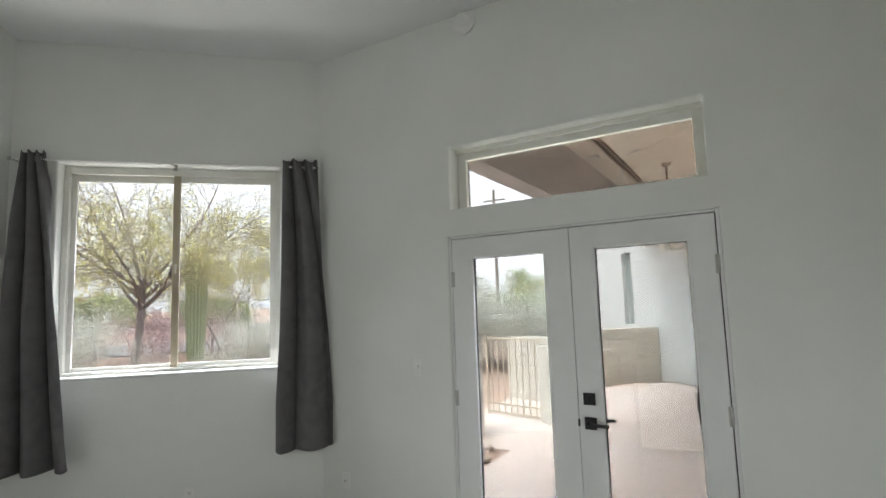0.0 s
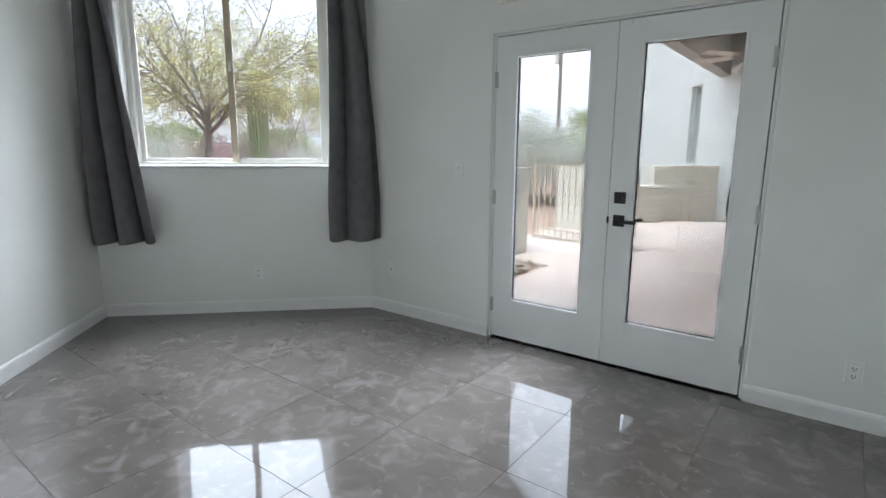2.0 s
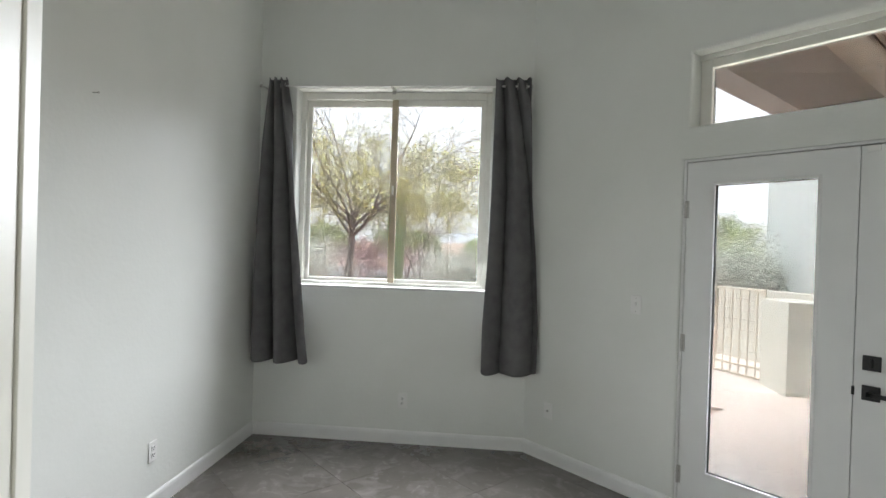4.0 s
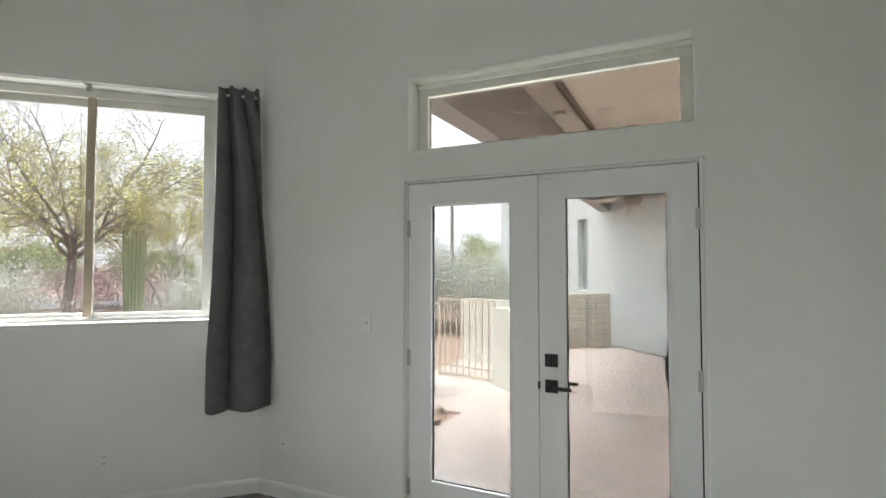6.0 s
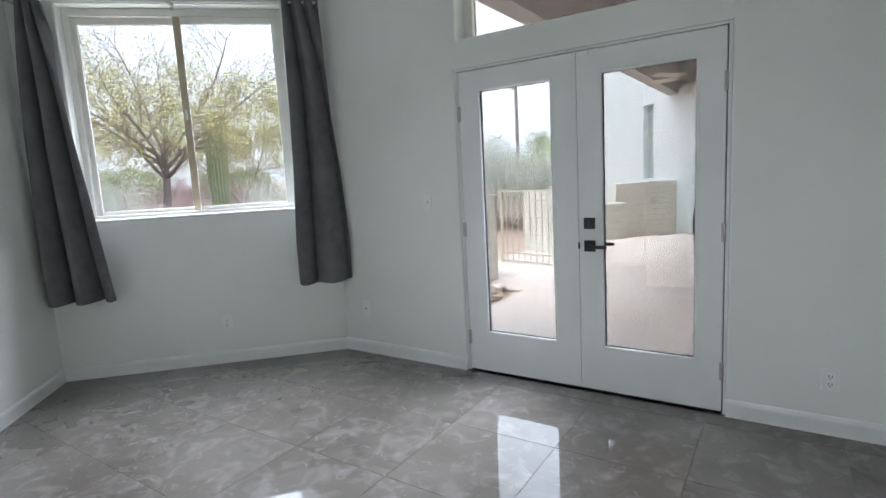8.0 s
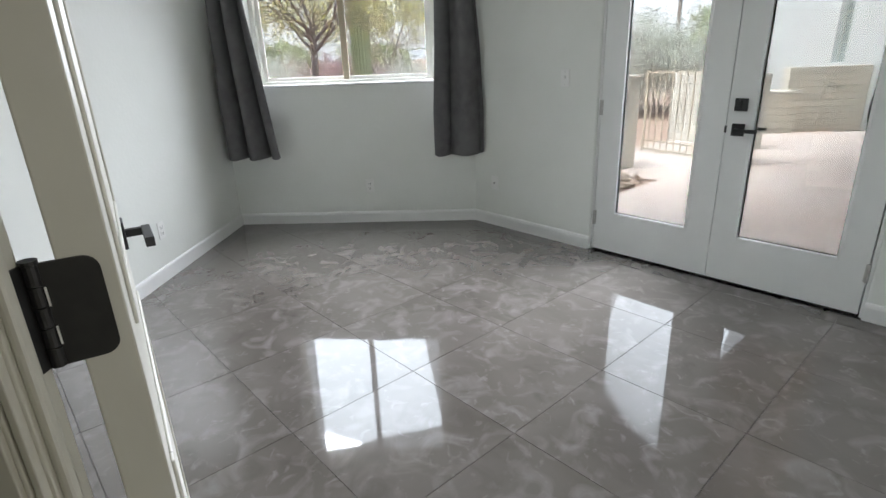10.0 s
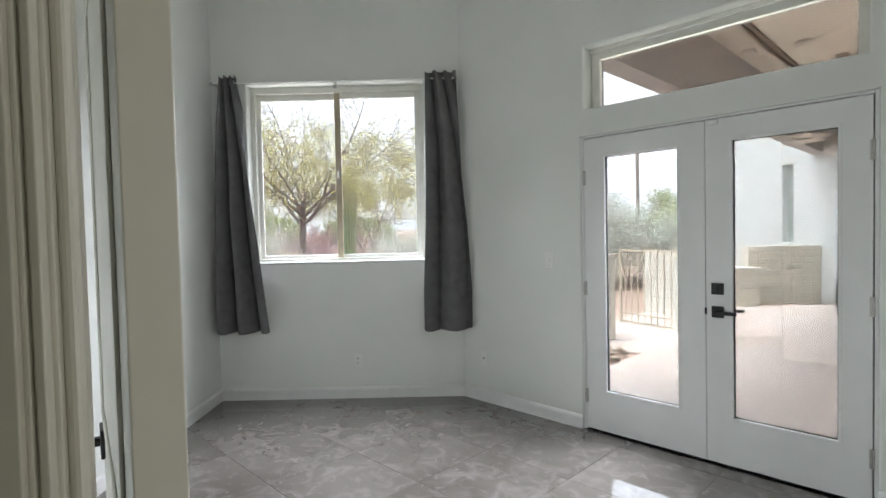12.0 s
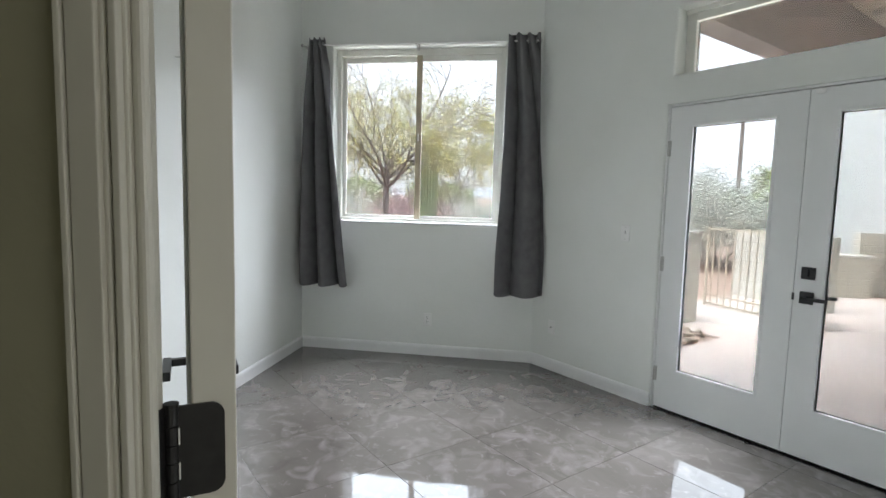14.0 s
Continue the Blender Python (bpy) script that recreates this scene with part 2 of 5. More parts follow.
def glass_material(name, tint):
    """Thin pane: clear through, with a dark tint put in to dim the outdoors, and a faint mirror gloss."""
    m = bpy.data.materials.new(name)
    m.use_nodes = True
    nt = m.node_tree
    out = nt.nodes["Material Output"]
    nt.nodes.remove(nt.nodes["Principled BSDF"])
    tr = nt.nodes.new("ShaderNodeBsdfTransparent")
    tr.inputs["Color"].default_value = (*tint, 1)
    gl = nt.nodes.new("ShaderNodeBsdfGlossy")
    gl.inputs["Roughness"].default_value = 0.02
    fr = nt.nodes.new("ShaderNodeFresnel")
    fr.inputs["IOR"].default_value = 1.45
    mx = nt.nodes.new("ShaderNodeMixShader")
    nt.links.new(fr.outputs[0], mx.inputs[0])
    nt.links.new(tr.outputs[0], mx.inputs[1])
    nt.links.new(gl.outputs[0], mx.inputs[2])
    nt.links.new(mx.outputs[0], out.inputs["Surface"])
    return m


def patio_material():
    m = mat("pink_flagstone_concrete", (0.78, 0.685, 0.635), 0.75, color2=(0.72, 0.62, 0.57), scale=2.5, bump=0.3, bump_scale=30,
            color3=(0.78, 0.71, 0.68), scale3=0.9)
    nt = m.node_tree
    b = nt.nodes["Principled BSDF"]
    src = b.inputs["Base Color"].links[0].from_socket
    co = nt.nodes.new("ShaderNodeTexCoord")
    nz = nt.nodes.new("ShaderNodeTexNoise")
    nz.inputs["Scale"].default_value = 2.5
    mix = nt.nodes.new("ShaderNodeVectorMath")
    mix.operation = "MULTIPLY_ADD"
    mix.inputs[1].default_value = (0.35, 0.35, 0.35)
    nt.links.new(co.outputs["Object"], nz.inputs["Vector"])
    nt.links.new(nz.outputs["Color"], mix.inputs[0])
    nt.links.new(co.outputs["Object"], mix.inputs[2])
    vo = nt.nodes.new("ShaderNodeTexVoronoi")
    vo.feature = "DISTANCE_TO_EDGE"
    vo.inputs["Scale"].default_value = 0.75
    nt.links.new(mix.outputs[0], vo.inputs["Vector"])
    mr = nt.nodes.new("ShaderNodeMapRange")
    mr.inputs[1].default_value, mr.inputs[2].default_value = 0.0, 0.010
    mr.inputs[3].default_value, mr.inputs[4].default_value = 0.62, 1.0
    nt.links.new(vo.outputs["Distance"], mr.inputs[0])
    mu = nt.nodes.new("ShaderNodeMix")
    mu.data_type, mu.blend_type = "RGBA", "MULTIPLY"
    mu.inputs[0].default_value = 1.0
    nt.links.new(src, mu.inputs[6])
    nt.links.new(mr.outputs[0], mu.inputs[7])
    nt.links.new(mu.outputs[2], b.inputs["Base Color"])
    return m


M_TILE = tile_material()
M_PATIO = patio_material()
# the panes' tint lowers the bright outdoors to the room's exposure
M_GLASS = glass_material("tinted_window_glass", (0.278, 0.287, 0.290))
M_GBLOCK = mat("glass_block", (0.17, 0.23, 0.23), 0.10, color2=(0.28, 0.35, 0.35), scale=18.0, bump=0.5, bump_scale=30)

# ---- building helpers ----
UV = Matrix.Rotation(radians(45), 4, "Z")      # the room's own axes: u along the window wall, v towards it
V_WIN, U_LEFT, Y_DOOR, X_RIGHT = 4.165, -1.95, 3.07, 0.783
V_IN, V_HALL, V_BACK = 0.047, 0.013, 0.075      # jamb end, hall face and room face of the back wall
CEIL = 3.62


def part(name, bm, material, parent=None, label="", m=None, smooth=False):
    """Links a bmesh as one mesh object, at the pose m, under a thing or part."""
    me = bpy.data.meshes.new(name)
    bmesh.ops.recalc_face_normals(bm, faces=bm.faces[:])
    bm.to_mesh(me)
    bm.free()
    if smooth:
        for p in me.polygons:
            p.use_smooth = True
    me.materials.append(material)
    ob = new(name, me)
    if m is not None:
        ob.matrix_world = m
    if parent:
        ob.parent = parent
    if label:
        tagged(ob, label)
    return ob


def empty(name, m, label, category, group="", kind=""):
    ob = new(name)
    ob.matrix_world = m
    return tagged(ob, label, category, group, kind)


def box(bm, x0, x1, y0, y1, z0, z1, bevel=0.0, m=None, segs=2):
    r = bmesh.ops.create_cube(bm, size=1.0)
    vs = r["verts"]
    for v in vs:
        v.co = Vector(((x0 + x1) / 2 + v.co.x * (x1 - x0), (y0 + y1) / 2 + v.co.y * (y1 - y0), (z0 + z1) / 2 + v.co.z * (z1 - z0)))
    if bevel:
        es = list({e for v in vs for e in v.link_edges})
        r2 = bmesh.ops.bevel(bm, geom=es, offset=bevel, segments=segs, affect="EDGES", profile=0.5)
        vs = list({v for f in r2["faces"] for v in f.verts} | {v for v in vs if v.is_valid})
    if m is not None:
        for v in vs:
            v.co = m @ v.co
    return vs


def boxed(*a, **k):
    bm = bmesh.new()
    box(bm, *a, **k)
    return bm


def cyl(bm, r, z0, z1, n=20, r2=None, m=None, bevel=0.0):
    g = bmesh.ops.create_cone(bm, cap_ends=True, segments=n, radius1=r, radius2=r if r2 is None else r2, depth=z1 - z0)
    for v in g["verts"]:
        v.co.z += (z0 + z1) / 2
        if m is not None:
            v.co = m @ v.co
    return g["verts"]


def cyled(*a, **k):
    bm = bmesh.new()
    cyl(bm, *a, **k)
    return bm


def wall_with_holes(xs, zs, holes, y0, y1, round_edge=0.014):
    """A wall slab from y0 (its room face) to y1; cells of the xs/zs grid named in holes are left open, their room edges rounded."""
    bm = bmesh.new()
    vf = {(i, k): bm.verts.new((x, y0, z)) for i, x in enumerate(xs) for k, z in enumerate(zs)}
    vb = {(i, k): bm.verts.new((x, y1, z)) for i, x in enumerate(xs) for k, z in enumerate(zs)}
    cells = {(i, k) for i in range(len(xs) - 1) for k in range(len(zs) - 1)} - set(holes)
    rim = []
    for i, k in cells:
        c = [(i, k), (i + 1, k), (i + 1, k + 1), (i, k + 1)]
        bm.faces.new([vf[a] for a in c])
        bm.faces.new([vb[a] for a in reversed(c)])
        for a, b2, di, dk in ((c[0], c[1], 0, -1), (c[1], c[2], 1, 0), (c[2], c[3], 0, 1), (c[3], c[0], -1, 0)):
            o = (i + di, k + dk)
            if o not in cells:
                bm.faces.new([vf[a], vb[a], vb[b2], vf[b2]])
                if o in holes:
                    rim.append((vf[a], vf[b2]))
    loose = [v for v in bm.verts if not v.link_faces]
    for v in loose:
        bm.verts.remove(v)
    if round_edge:
        es = [e for a, b2 in rim for e in a.link_edges if b2 in e.verts]
        bmesh.ops.bevel(bm, geom=es, offset=round_edge, segments=4, affect="EDGES", profile=0.5)
    return bm


def prism(poly, z0, z1):
    bm = bmesh.new()
    lo = [bm.verts.new((x, y, z0)) for x, y in poly]
    hi = [bm.verts.new((x, y, z1)) for x, y in poly]
    bm.faces.new(hi)
    bm.faces.new(lo[::-1])
    for i in range(len(poly)):
        j = (i + 1) % len(poly)
        bm.faces.new([lo[i], lo[j], hi[j], hi[i]])
    return bm


def clip(poly, planes):
    """Cuts a convex polygon by half planes a*x + b*y <= c."""
    for a, b2, c in planes:
        out = []
        for i, p in enumerate(poly):
            q = poly[(i + 1) % len(poly)]
            dp, dq = a * p[0] + b2 * p[1] - c, a * q[0] + b2 * q[1] - c
            if dp <= 0:
                out.append(p)
            if dp * dq < 0:
                t = dp / (dp - dq)
                out.append((p[0] + t * (q[0] - p[0]), p[1] + t * (q[1] - p[1])))
        poly = out
        if len(poly) < 3:
            return []
    return poly


def uv(u, v):
    p = UV @ Vector((u, v, 0))
    return (p.x, p.y)


S = math.sqrt(0.5)
ROOM_PLANES = [(-S, S, V_WIN + 0.04), (-S, -S, -U_LEFT + 0.04), (0, 1, Y_DOOR + 0.10), (1, 0, X_RIGHT + 0.04), (S, -S, -0.040)]
HALL_PLANES = [(-S, S, 0.040), (S, -S, 1.75), (S, S, 1.55), (-S, -S, 2.15)]

# ---- structure: floor slab, walls, ceilings ----
big = [(-8, -8), (8, -8), (8, 8), (-8, 8)]
tagged(part("floor_slab", prism(clip(big, ROOM_PLANES), -0.12, -0.0025), M_GROUT), "dark grey grout bed under polished tiles", "floor", kind="structure")
tagged(part("hall_floor_slab", prism(clip(big, HALL_PLANES), -0.12, -0.0025), M_GROUT), "dark grey grout bed of the hall floor", "floor", kind="structure")

# window wall, built along u with its room face at v = V_WIN
WU0, WU1, WZ0, WZ1 = -1.652, -0.132, 1.187, 2.728
corner_u = (Y_DOOR - V_WIN * S) / S
bm = wall_with_holes([U_LEFT - 0.2, WU0, WU1, corner_u + 0.06], [-0.1, WZ0, WZ1, CEIL + 0.05], [(1, 1)], V_WIN, V_WIN + 0.2)
tagged(part("wall_window", bm, M_WALL, m=UV), "plain white painted wall around a sliding window", "wall", kind="structure")
bm = boxed(U_LEFT - 0.2, U_LEFT, V_IN - 0.12, V_WIN, -0.1, CEIL + 0.05)
tagged(part("wall_left", bm, M_WALL, m=UV), "long plain white painted wall", "wall", kind="structure")
# wall with the glazed double doors
DX0, DX1, DZ1 = -1.662, -0.030, 2.075
TX0, TX1, TZ0, TZ1 = -1.630, -0.066, 2.262, 2.692
corner_x = (corner_u - V_WIN) * S
bm = wall_with_holes([corner_x - 0.05, DX0, TX0, TX1, DX1, X_RIGHT + 0.2], [-0.1, 0.0, DZ1, TZ0, TZ1, CEIL + 0.05],
                     [(1, 1), (2, 1), (3, 1), (2, 3)], Y_DOOR, Y_DOOR + 0.2)
tagged(part("wall_doors", bm, M_WALL), "white painted wall with double glass doors and a transom", "wall", kind="structure")
bm = boxed(X_RIGHT, X_RIGHT + 0.2, 0.6, Y_DOOR, -0.1, CEIL + 0.05)
tagged(part("wall_right", bm, M_WALL), "plain white painted side wall with a keypad", "wall", kind="structure")
# back wall with the doorway to the hall
JU0, JU1, JZ = -0.260, 0.665, 2.05
back_end = X_RIGHT / S + V_IN
bm = wall_with_holes([U_LEFT - 0.2, JU0 - 0.032, JU1 + 0.032, back_end + 0.2], [-0.1, 0.0, JZ + 0.02, CEIL + 0.05], [(1, 1)], V_HALL + 0.004, V_BACK, 0.0)
tagged(part("wall_back", bm, M_WALL, m=UV), "white painted wall with the doorway to the hall", "wall", kind="structure")
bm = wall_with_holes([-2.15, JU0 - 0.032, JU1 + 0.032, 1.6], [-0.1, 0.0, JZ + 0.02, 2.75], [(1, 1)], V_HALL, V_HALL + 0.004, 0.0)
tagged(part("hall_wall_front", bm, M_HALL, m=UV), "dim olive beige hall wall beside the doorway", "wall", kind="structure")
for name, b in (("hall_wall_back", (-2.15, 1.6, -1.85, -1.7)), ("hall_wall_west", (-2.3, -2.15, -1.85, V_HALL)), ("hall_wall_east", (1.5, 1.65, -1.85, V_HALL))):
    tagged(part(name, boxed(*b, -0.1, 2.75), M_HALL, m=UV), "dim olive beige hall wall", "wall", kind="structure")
tagged(part("hall_ceiling", boxed(-2.3, 1.65, -1.85, V_HALL, 2.7, 2.85), M_CEIL, m=UV), "plain white hall ceiling", "ceiling", kind="structure")
room_out = [(-S, S, V_WIN + 0.2), (-S, -S, -U_LEFT + 0.2), (0, 1, Y_DOOR + 0.2), (1, 0, X_RIGHT + 0.2), (S, -S, -V_HALL)]
tagged(part("ceiling", prism(clip(big, room_out), CEIL, CEIL + 0.15), M_CEIL), "high plain white painted ceiling", "ceiling", kind="structure")


def baseboard(length, m, label="white painted baseboard along the wall"):
    """Runs along x, its face towards -y, back at y = 0."""
    bm = bmesh.new()
    prof = [(0, 0), (-0.014, 0), (-0.014, 0.075), (-0.011, 0.088), (-0.006, 0.096), (0, 0.098)]
    a = [bm.verts.new((0, y, z)) for y, z in prof]
    c = [bm.verts.new((length, y, z)) for y, z in prof]
    bm.faces.new(a)
    bm.faces.new(c[::-1])
    for i in range(len(prof)):
        j = (i + 1) % len(prof)
        bm.faces.new([a[i], c[i], c[j], a[j]])
    return tagged(part("baseboard", bm, M_TRIM, m=m), label, "baseboard", kind="structure")


baseboard(corner_u - U_LEFT, UV @ Matrix.Translation((U_LEFT, V_WIN, 0)))
baseboard(DX0 - corner_x, Matrix.Translation((corner_x, Y_DOOR, 0)))
baseboard(X_RIGHT - DX1, Matrix.Translation((DX1, Y_DOOR, 0)))
baseboard(V_WIN - V_IN, UV @ Matrix.Translation((U_LEFT, V_IN, 0)) @ Matrix.Rotation(radians(90), 4, "Z"))
baseboard(Y_DOOR - 0.95, Matrix.Translation((X_RIGHT, Y_DOOR, 0)) @ Matrix.Rotation(radians(-90), 4, "Z"))

# ---- sliding window ----
win = empty("window_1", UV, "white vinyl sliding window with two tall panes", "window", kind="structure")
FV0, FV1 = V_WIN + 0.100, V_WIN + 0.170
bm = bmesh.new()
FW = 0.038
box(bm, WU0, WU0 + FW, FV0, FV1, WZ0, WZ1, 0.004)
box(bm, WU1 - FW, WU1, FV0, FV1, WZ0, WZ1, 0.004)
box(bm, WU0 + FW, WU1 - FW, FV0, FV1, WZ1 - FW - 0.02, WZ1, 0.004)
box(bm, WU0 + FW, WU1 - FW, FV0, FV1, WZ0, WZ0 + FW, 0.004)
part("window_frame", bm, M_VINYL, win)
MIDU = -0.883
# the fixed and the sliding sash, each with its own rails
for name, a, c, dv in (("fixed_sash", WU0 + FW, MIDU + 0.008, 0.032), ("sliding_sash", MIDU - 0.03, WU1 - FW, 0.0)):
    z0, z1, w = WZ0 + FW, WZ1 - FW - 0.02, 0.034
    bm = bmesh.new()
    v0, v1 = FV0 + 0.008 + dv, FV0 + 0.034 + dv
    left_w, right_w = (0.036, w + 0.006) if name == "fixed_sash" else (w + 0.006, 0.044)
    box(bm, a, a + left_w, v0, v1, z0, z1, 0.003)
    box(bm, c - right_w, c, v0, v1, z0, z1, 0.003)
    box(bm, a + left_w, c - right_w, v0, v1, z1 - 0.048, z1, 0.003)
    box(bm, a + left_w, c - right_w, v0, v1, z0, z0 + 0.028, 0.003)
    sash = part(name, bm, M_VINYL, win)
    g = part("pane", boxed(a + left_w - 0.004, c - right_w + 0.004, (v0 + v1) / 2 - 0.002, (v0 + v1) / 2 + 0.002, z0 + 0.024, z1 - 0.044), M_GLASS, sash, "clear glass pane darkened to dim the outdoors")
    g.visible_shadow = False
part("mullion_cover", boxed(MIDU - 0.034, MIDU + 0.016, FV0 - 0.004, FV0 + 0.008, WZ0 + FW, WZ1 - FW - 0.02, 0.003), M_MULL, win, "tan meeting stile between the panes")
part("latch", boxed(MIDU - 0.018, MIDU - 0.004, FV0 - 0.014, FV0 + 0.006, 1.92, 1.99, 0.004), M_VINYL, win, "small sash latch")
bm = boxed(WU0 - 0.008, WU1 + 0.008, V_WIN - 0.012, V_WIN + 0.101, WZ0 - 0.008, WZ0 + 0.012, 0.005)
part("window_sill", bm, M_TRIM, win, "thin white painted sill")

# ---- double glazed doors ----
YS = Y_DOOR + 0.016
LEAF_Z0, LEAF_Z1, LEAF_T = 0.014, 2.054, 0.045
frame_ob = empty("door_frame", Matrix.Identity(4), "white painted jamb of the double doors", "door frame", kind="structure")
bm = bmesh.new()
box(bm, DX0, DX0 + 0.017, Y_DOOR + 0.012, Y_DOOR + 0.19, 0.0, DZ1, 0.003)
part("jamb", bm, M_TRIM, frame_ob)
part("jamb", boxed(DX1 - 0.017, DX1, Y_DOOR + 0.012, Y_DOOR + 0.19, 0.0, DZ1, 0.003), M_TRIM, frame_ob)
part("head", boxed(DX0 + 0.017, DX1 - 0.017, Y_DOOR + 0.012, Y_DOOR + 0.19, DZ1 - 0.016, DZ1, 0.003), M_TRIM, frame_ob)
part("threshold", boxed(DX0 + 0.017, DX1 - 0.017, Y_DOOR + 0.03, Y_DOOR + 0.24, -0.004, 0.010, 0.003), M_GAP, frame_ob, "dark metal threshold")
for a, c in ((DX0 + 0.017, DX0 + 0.03), (DX1 - 0.03, DX1 - 0.017)):
    part("weather_strip", boxed(a, c, YS + 0.046, YS + 0.07, 0.01, DZ1 - 0.016), M_GAP, frame_ob, "black weather strip")
part("weather_strip", boxed(DX0 + 0.017, DX1 - 0.017, YS + 0.046, YS + 0.07, DZ1 - 0.035, DZ1 - 0.016), M_GAP, frame_ob)
part("astragal_seal", boxed(-0.858, -0.814, YS + 0.046, YS + 0.06, 0.014, 2.054), M_GAP, frame_ob, "black seal behind the meeting stiles")


def glazed_leaf(x0, x1, gx0, gx1, label, hinge_x, side):
    """A full-lite leaf in the door wall; side -1: hinged at its low x."""
    gz0, gz1 = 0.299, 1.918
    leaf = empty("glass_door", Matrix.Identity(4), label, "door", "double glass doors", kind="")
    y0, y1 = YS, YS + LEAF_T
    part("slab", wall_with_holes([x0, gx0 - 0.012, gx1 + 0.012, x1], [LEAF_Z0, gz0 - 0.012, gz1 + 0.012, LEAF_Z1], [(1, 1)], y0, y1, 0.0), M_DOOR, leaf)
    bm = bmesh.new()
    for a, c, d, e in ((gx0 - 0.016, gx0, gz0 - 0.016, gz1 + 0.016), (gx1, gx1 + 0.016, gz0 - 0.016, gz1 + 0.016), (gx0, gx1, gz0 - 0.016, gz0), (gx0, gx1, gz1, gz1 + 0.016)):
        box(bm, a, c, y0 - 0.003, y1 + 0.003, d, e, 0.002)
    part("glazing_bead", bm, M_DOOR, leaf, "slim white bead round the glass")
    bm = bmesh.new()
    for a, c, d, e in ((gx0 - 0.001, gx0 + 0.004, gz0, gz1), (gx1 - 0.004, gx1 + 0.001, gz0, gz1), (gx0, gx1, gz0 - 0.001, gz0 + 0.004), (gx0, gx1, gz1 - 0.004, gz1 + 0.001)):
        box(bm, a, c, y0 + 0.016, y0 + 0.030, d, e)
    part("glass_gasket", bm, M_GAP, leaf, "thin dark gasket at the glass edge")
    g = part("pane", boxed(gx0 - 0.008, gx1 + 0.008, y0 + 0.020, y0 + 0.025, gz0 - 0.008, gz1 + 0.008), M_GLASS, leaf, "clear full-length glass pane")
    g.visible_shadow = False
    for z in (1.785, 1.01, 0.245):
        bm = cyled(0.0075, z - 0.05, z + 0.05, 12, m=Matrix.Translation((hinge_x, YS - 0.005, 0)))
        box(bm, *sorted((hinge_x, hinge_x - side * 0.016)), YS - 0.0035, YS + 0.001, z - 0.05, z + 0.05, 0.001)
        for k in (-0.018, 0.018):
            box(bm, hinge_x - 0.0085, hinge_x + 0.0085, YS - 0.0135, YS + 0.003, z + k - 0.001, z + k + 0.001)
        part("hinge", bm, M_STEEL, leaf, "satin grey butt hinge")
    return leaf


leaf_l = glazed_leaf(DX0 + 0.020, -0.838, -1.487, -1.000, "white full-glass door leaf without handle", DX0 + 0.0185, -1)
leaf_r = glazed_leaf(-0.834, DX1 - 0.024, -0.687, -0.194, "white full-glass door leaf with black lever handle", DX1 - 0.0205, 1)
part("top_catch", boxed(-0.811, -0.761, YS - 0.010, YS, 2.024, 2.052, 0.003), M_PLATE, leaf_r, "small white contact sensor at the top edge")
HX = -0.768
dead = part("deadbolt", boxed(HX - 0.034, HX + 0.034, YS - 0.012, YS, 1.056 - 0.034, 1.056 + 0.034, 0.003), M_BLACK, leaf_r, "square black deadbolt plate")
part("thumb_turn", boxed(HX - 0.006, HX + 0.006, YS - 0.030, YS - 0.012, 1.056 - 0.020, 1.056 + 0.020, 0.002), M_BLACK, dead)
for sy, y in ((-1, YS), (1, YS + LEAF_T)):
    a, c = sorted((y, y + sy * 0.010))
    lv = part("handle_plate", boxed(HX - 0.034, HX + 0.034, a, c, 0.919 - 0.034, 0.919 + 0.034, 0.003), M_BLACK, leaf_r, "square black handle plate")
    a, c = sorted((y + sy * 0.010, y + sy * 0.058))
    bm = boxed(HX - 0.010, HX + 0.010, a, c, 0.909, 0.929, 0.002)
    a, c = sorted((y + sy * 0.046, y + sy * 0.058))
    box(bm, HX - 0.012, HX + 0.115, a, c, 0.909, 0.929, 0.002)
    part("lever", bm, M_BLACK, lv, "straight black lever")
part("latch_bolt", boxed(-0.842, -0.830, YS - 0.004, YS + 0.020, 0.899, 0.939, 0.002), M_BLACK, leaf_r, "black latch at the meeting edge")

# thin black strap bowed against the outer side of the glass
bm = bmesh.new()
for k in range(8):
    t0, t1 = k / 8, (k + 1) / 8
    x0, x1 = (-0.186 - 0.022 * math.sin(math.pi * t) for t in (t0, t1))
    z0, z1 = 0.92 + 0.25 * t0, 0.92 + 0.25 * t1
    box(bm, min(x0, x1) - 0.005, max(x0, x1) + 0.006, YS + LEAF_T + 0.004, YS + LEAF_T + 0.016, z0, z1 + 0.002, 0.002)
part("strap", bm, M_BLACK, leaf_r, "thin black strap outside the glass")

# ---- transom window ----
tran = empty("window_2", Matrix.Identity(4), "wide low transom window above the double doors", "window", kind="structure")
bm = bmesh.new()
ty0, ty1 = Y_DOOR + 0.115, Y_DOOR + 0.175
box(bm, TX0, TX0 + 0.065, ty0, ty1, TZ0, TZ1, 0.004)
box(bm, TX1 - 0.060, TX1, ty0, ty1, TZ0, TZ1, 0.004)
box(bm, TX0 + 0.065, TX1 - 0.060, ty0, ty1, TZ1 - 0.078, TZ1, 0.004)
box(bm, TX0 + 0.065, TX1 - 0.060, ty0, ty1, TZ0, TZ0 + 0.022, 0.004)
part("window_frame", bm, M_VINYL, tran)
bm = bmesh.new()
box(bm, TX0 + 0.0, TX1, ty0 - 0.02, ty0 - 0.001, TZ1 - 0.03, TZ1, 0.004)
part("stop_bead", bm, M_VINYL, tran)
g = part("pane", boxed(TX0 + 0.06, TX1 - 0.055, ty0 + 0.028, ty0 + 0.033, TZ0 + 0.018, TZ1 - 0.074), M_GLASS, tran, "clear transom pane with a few specks")
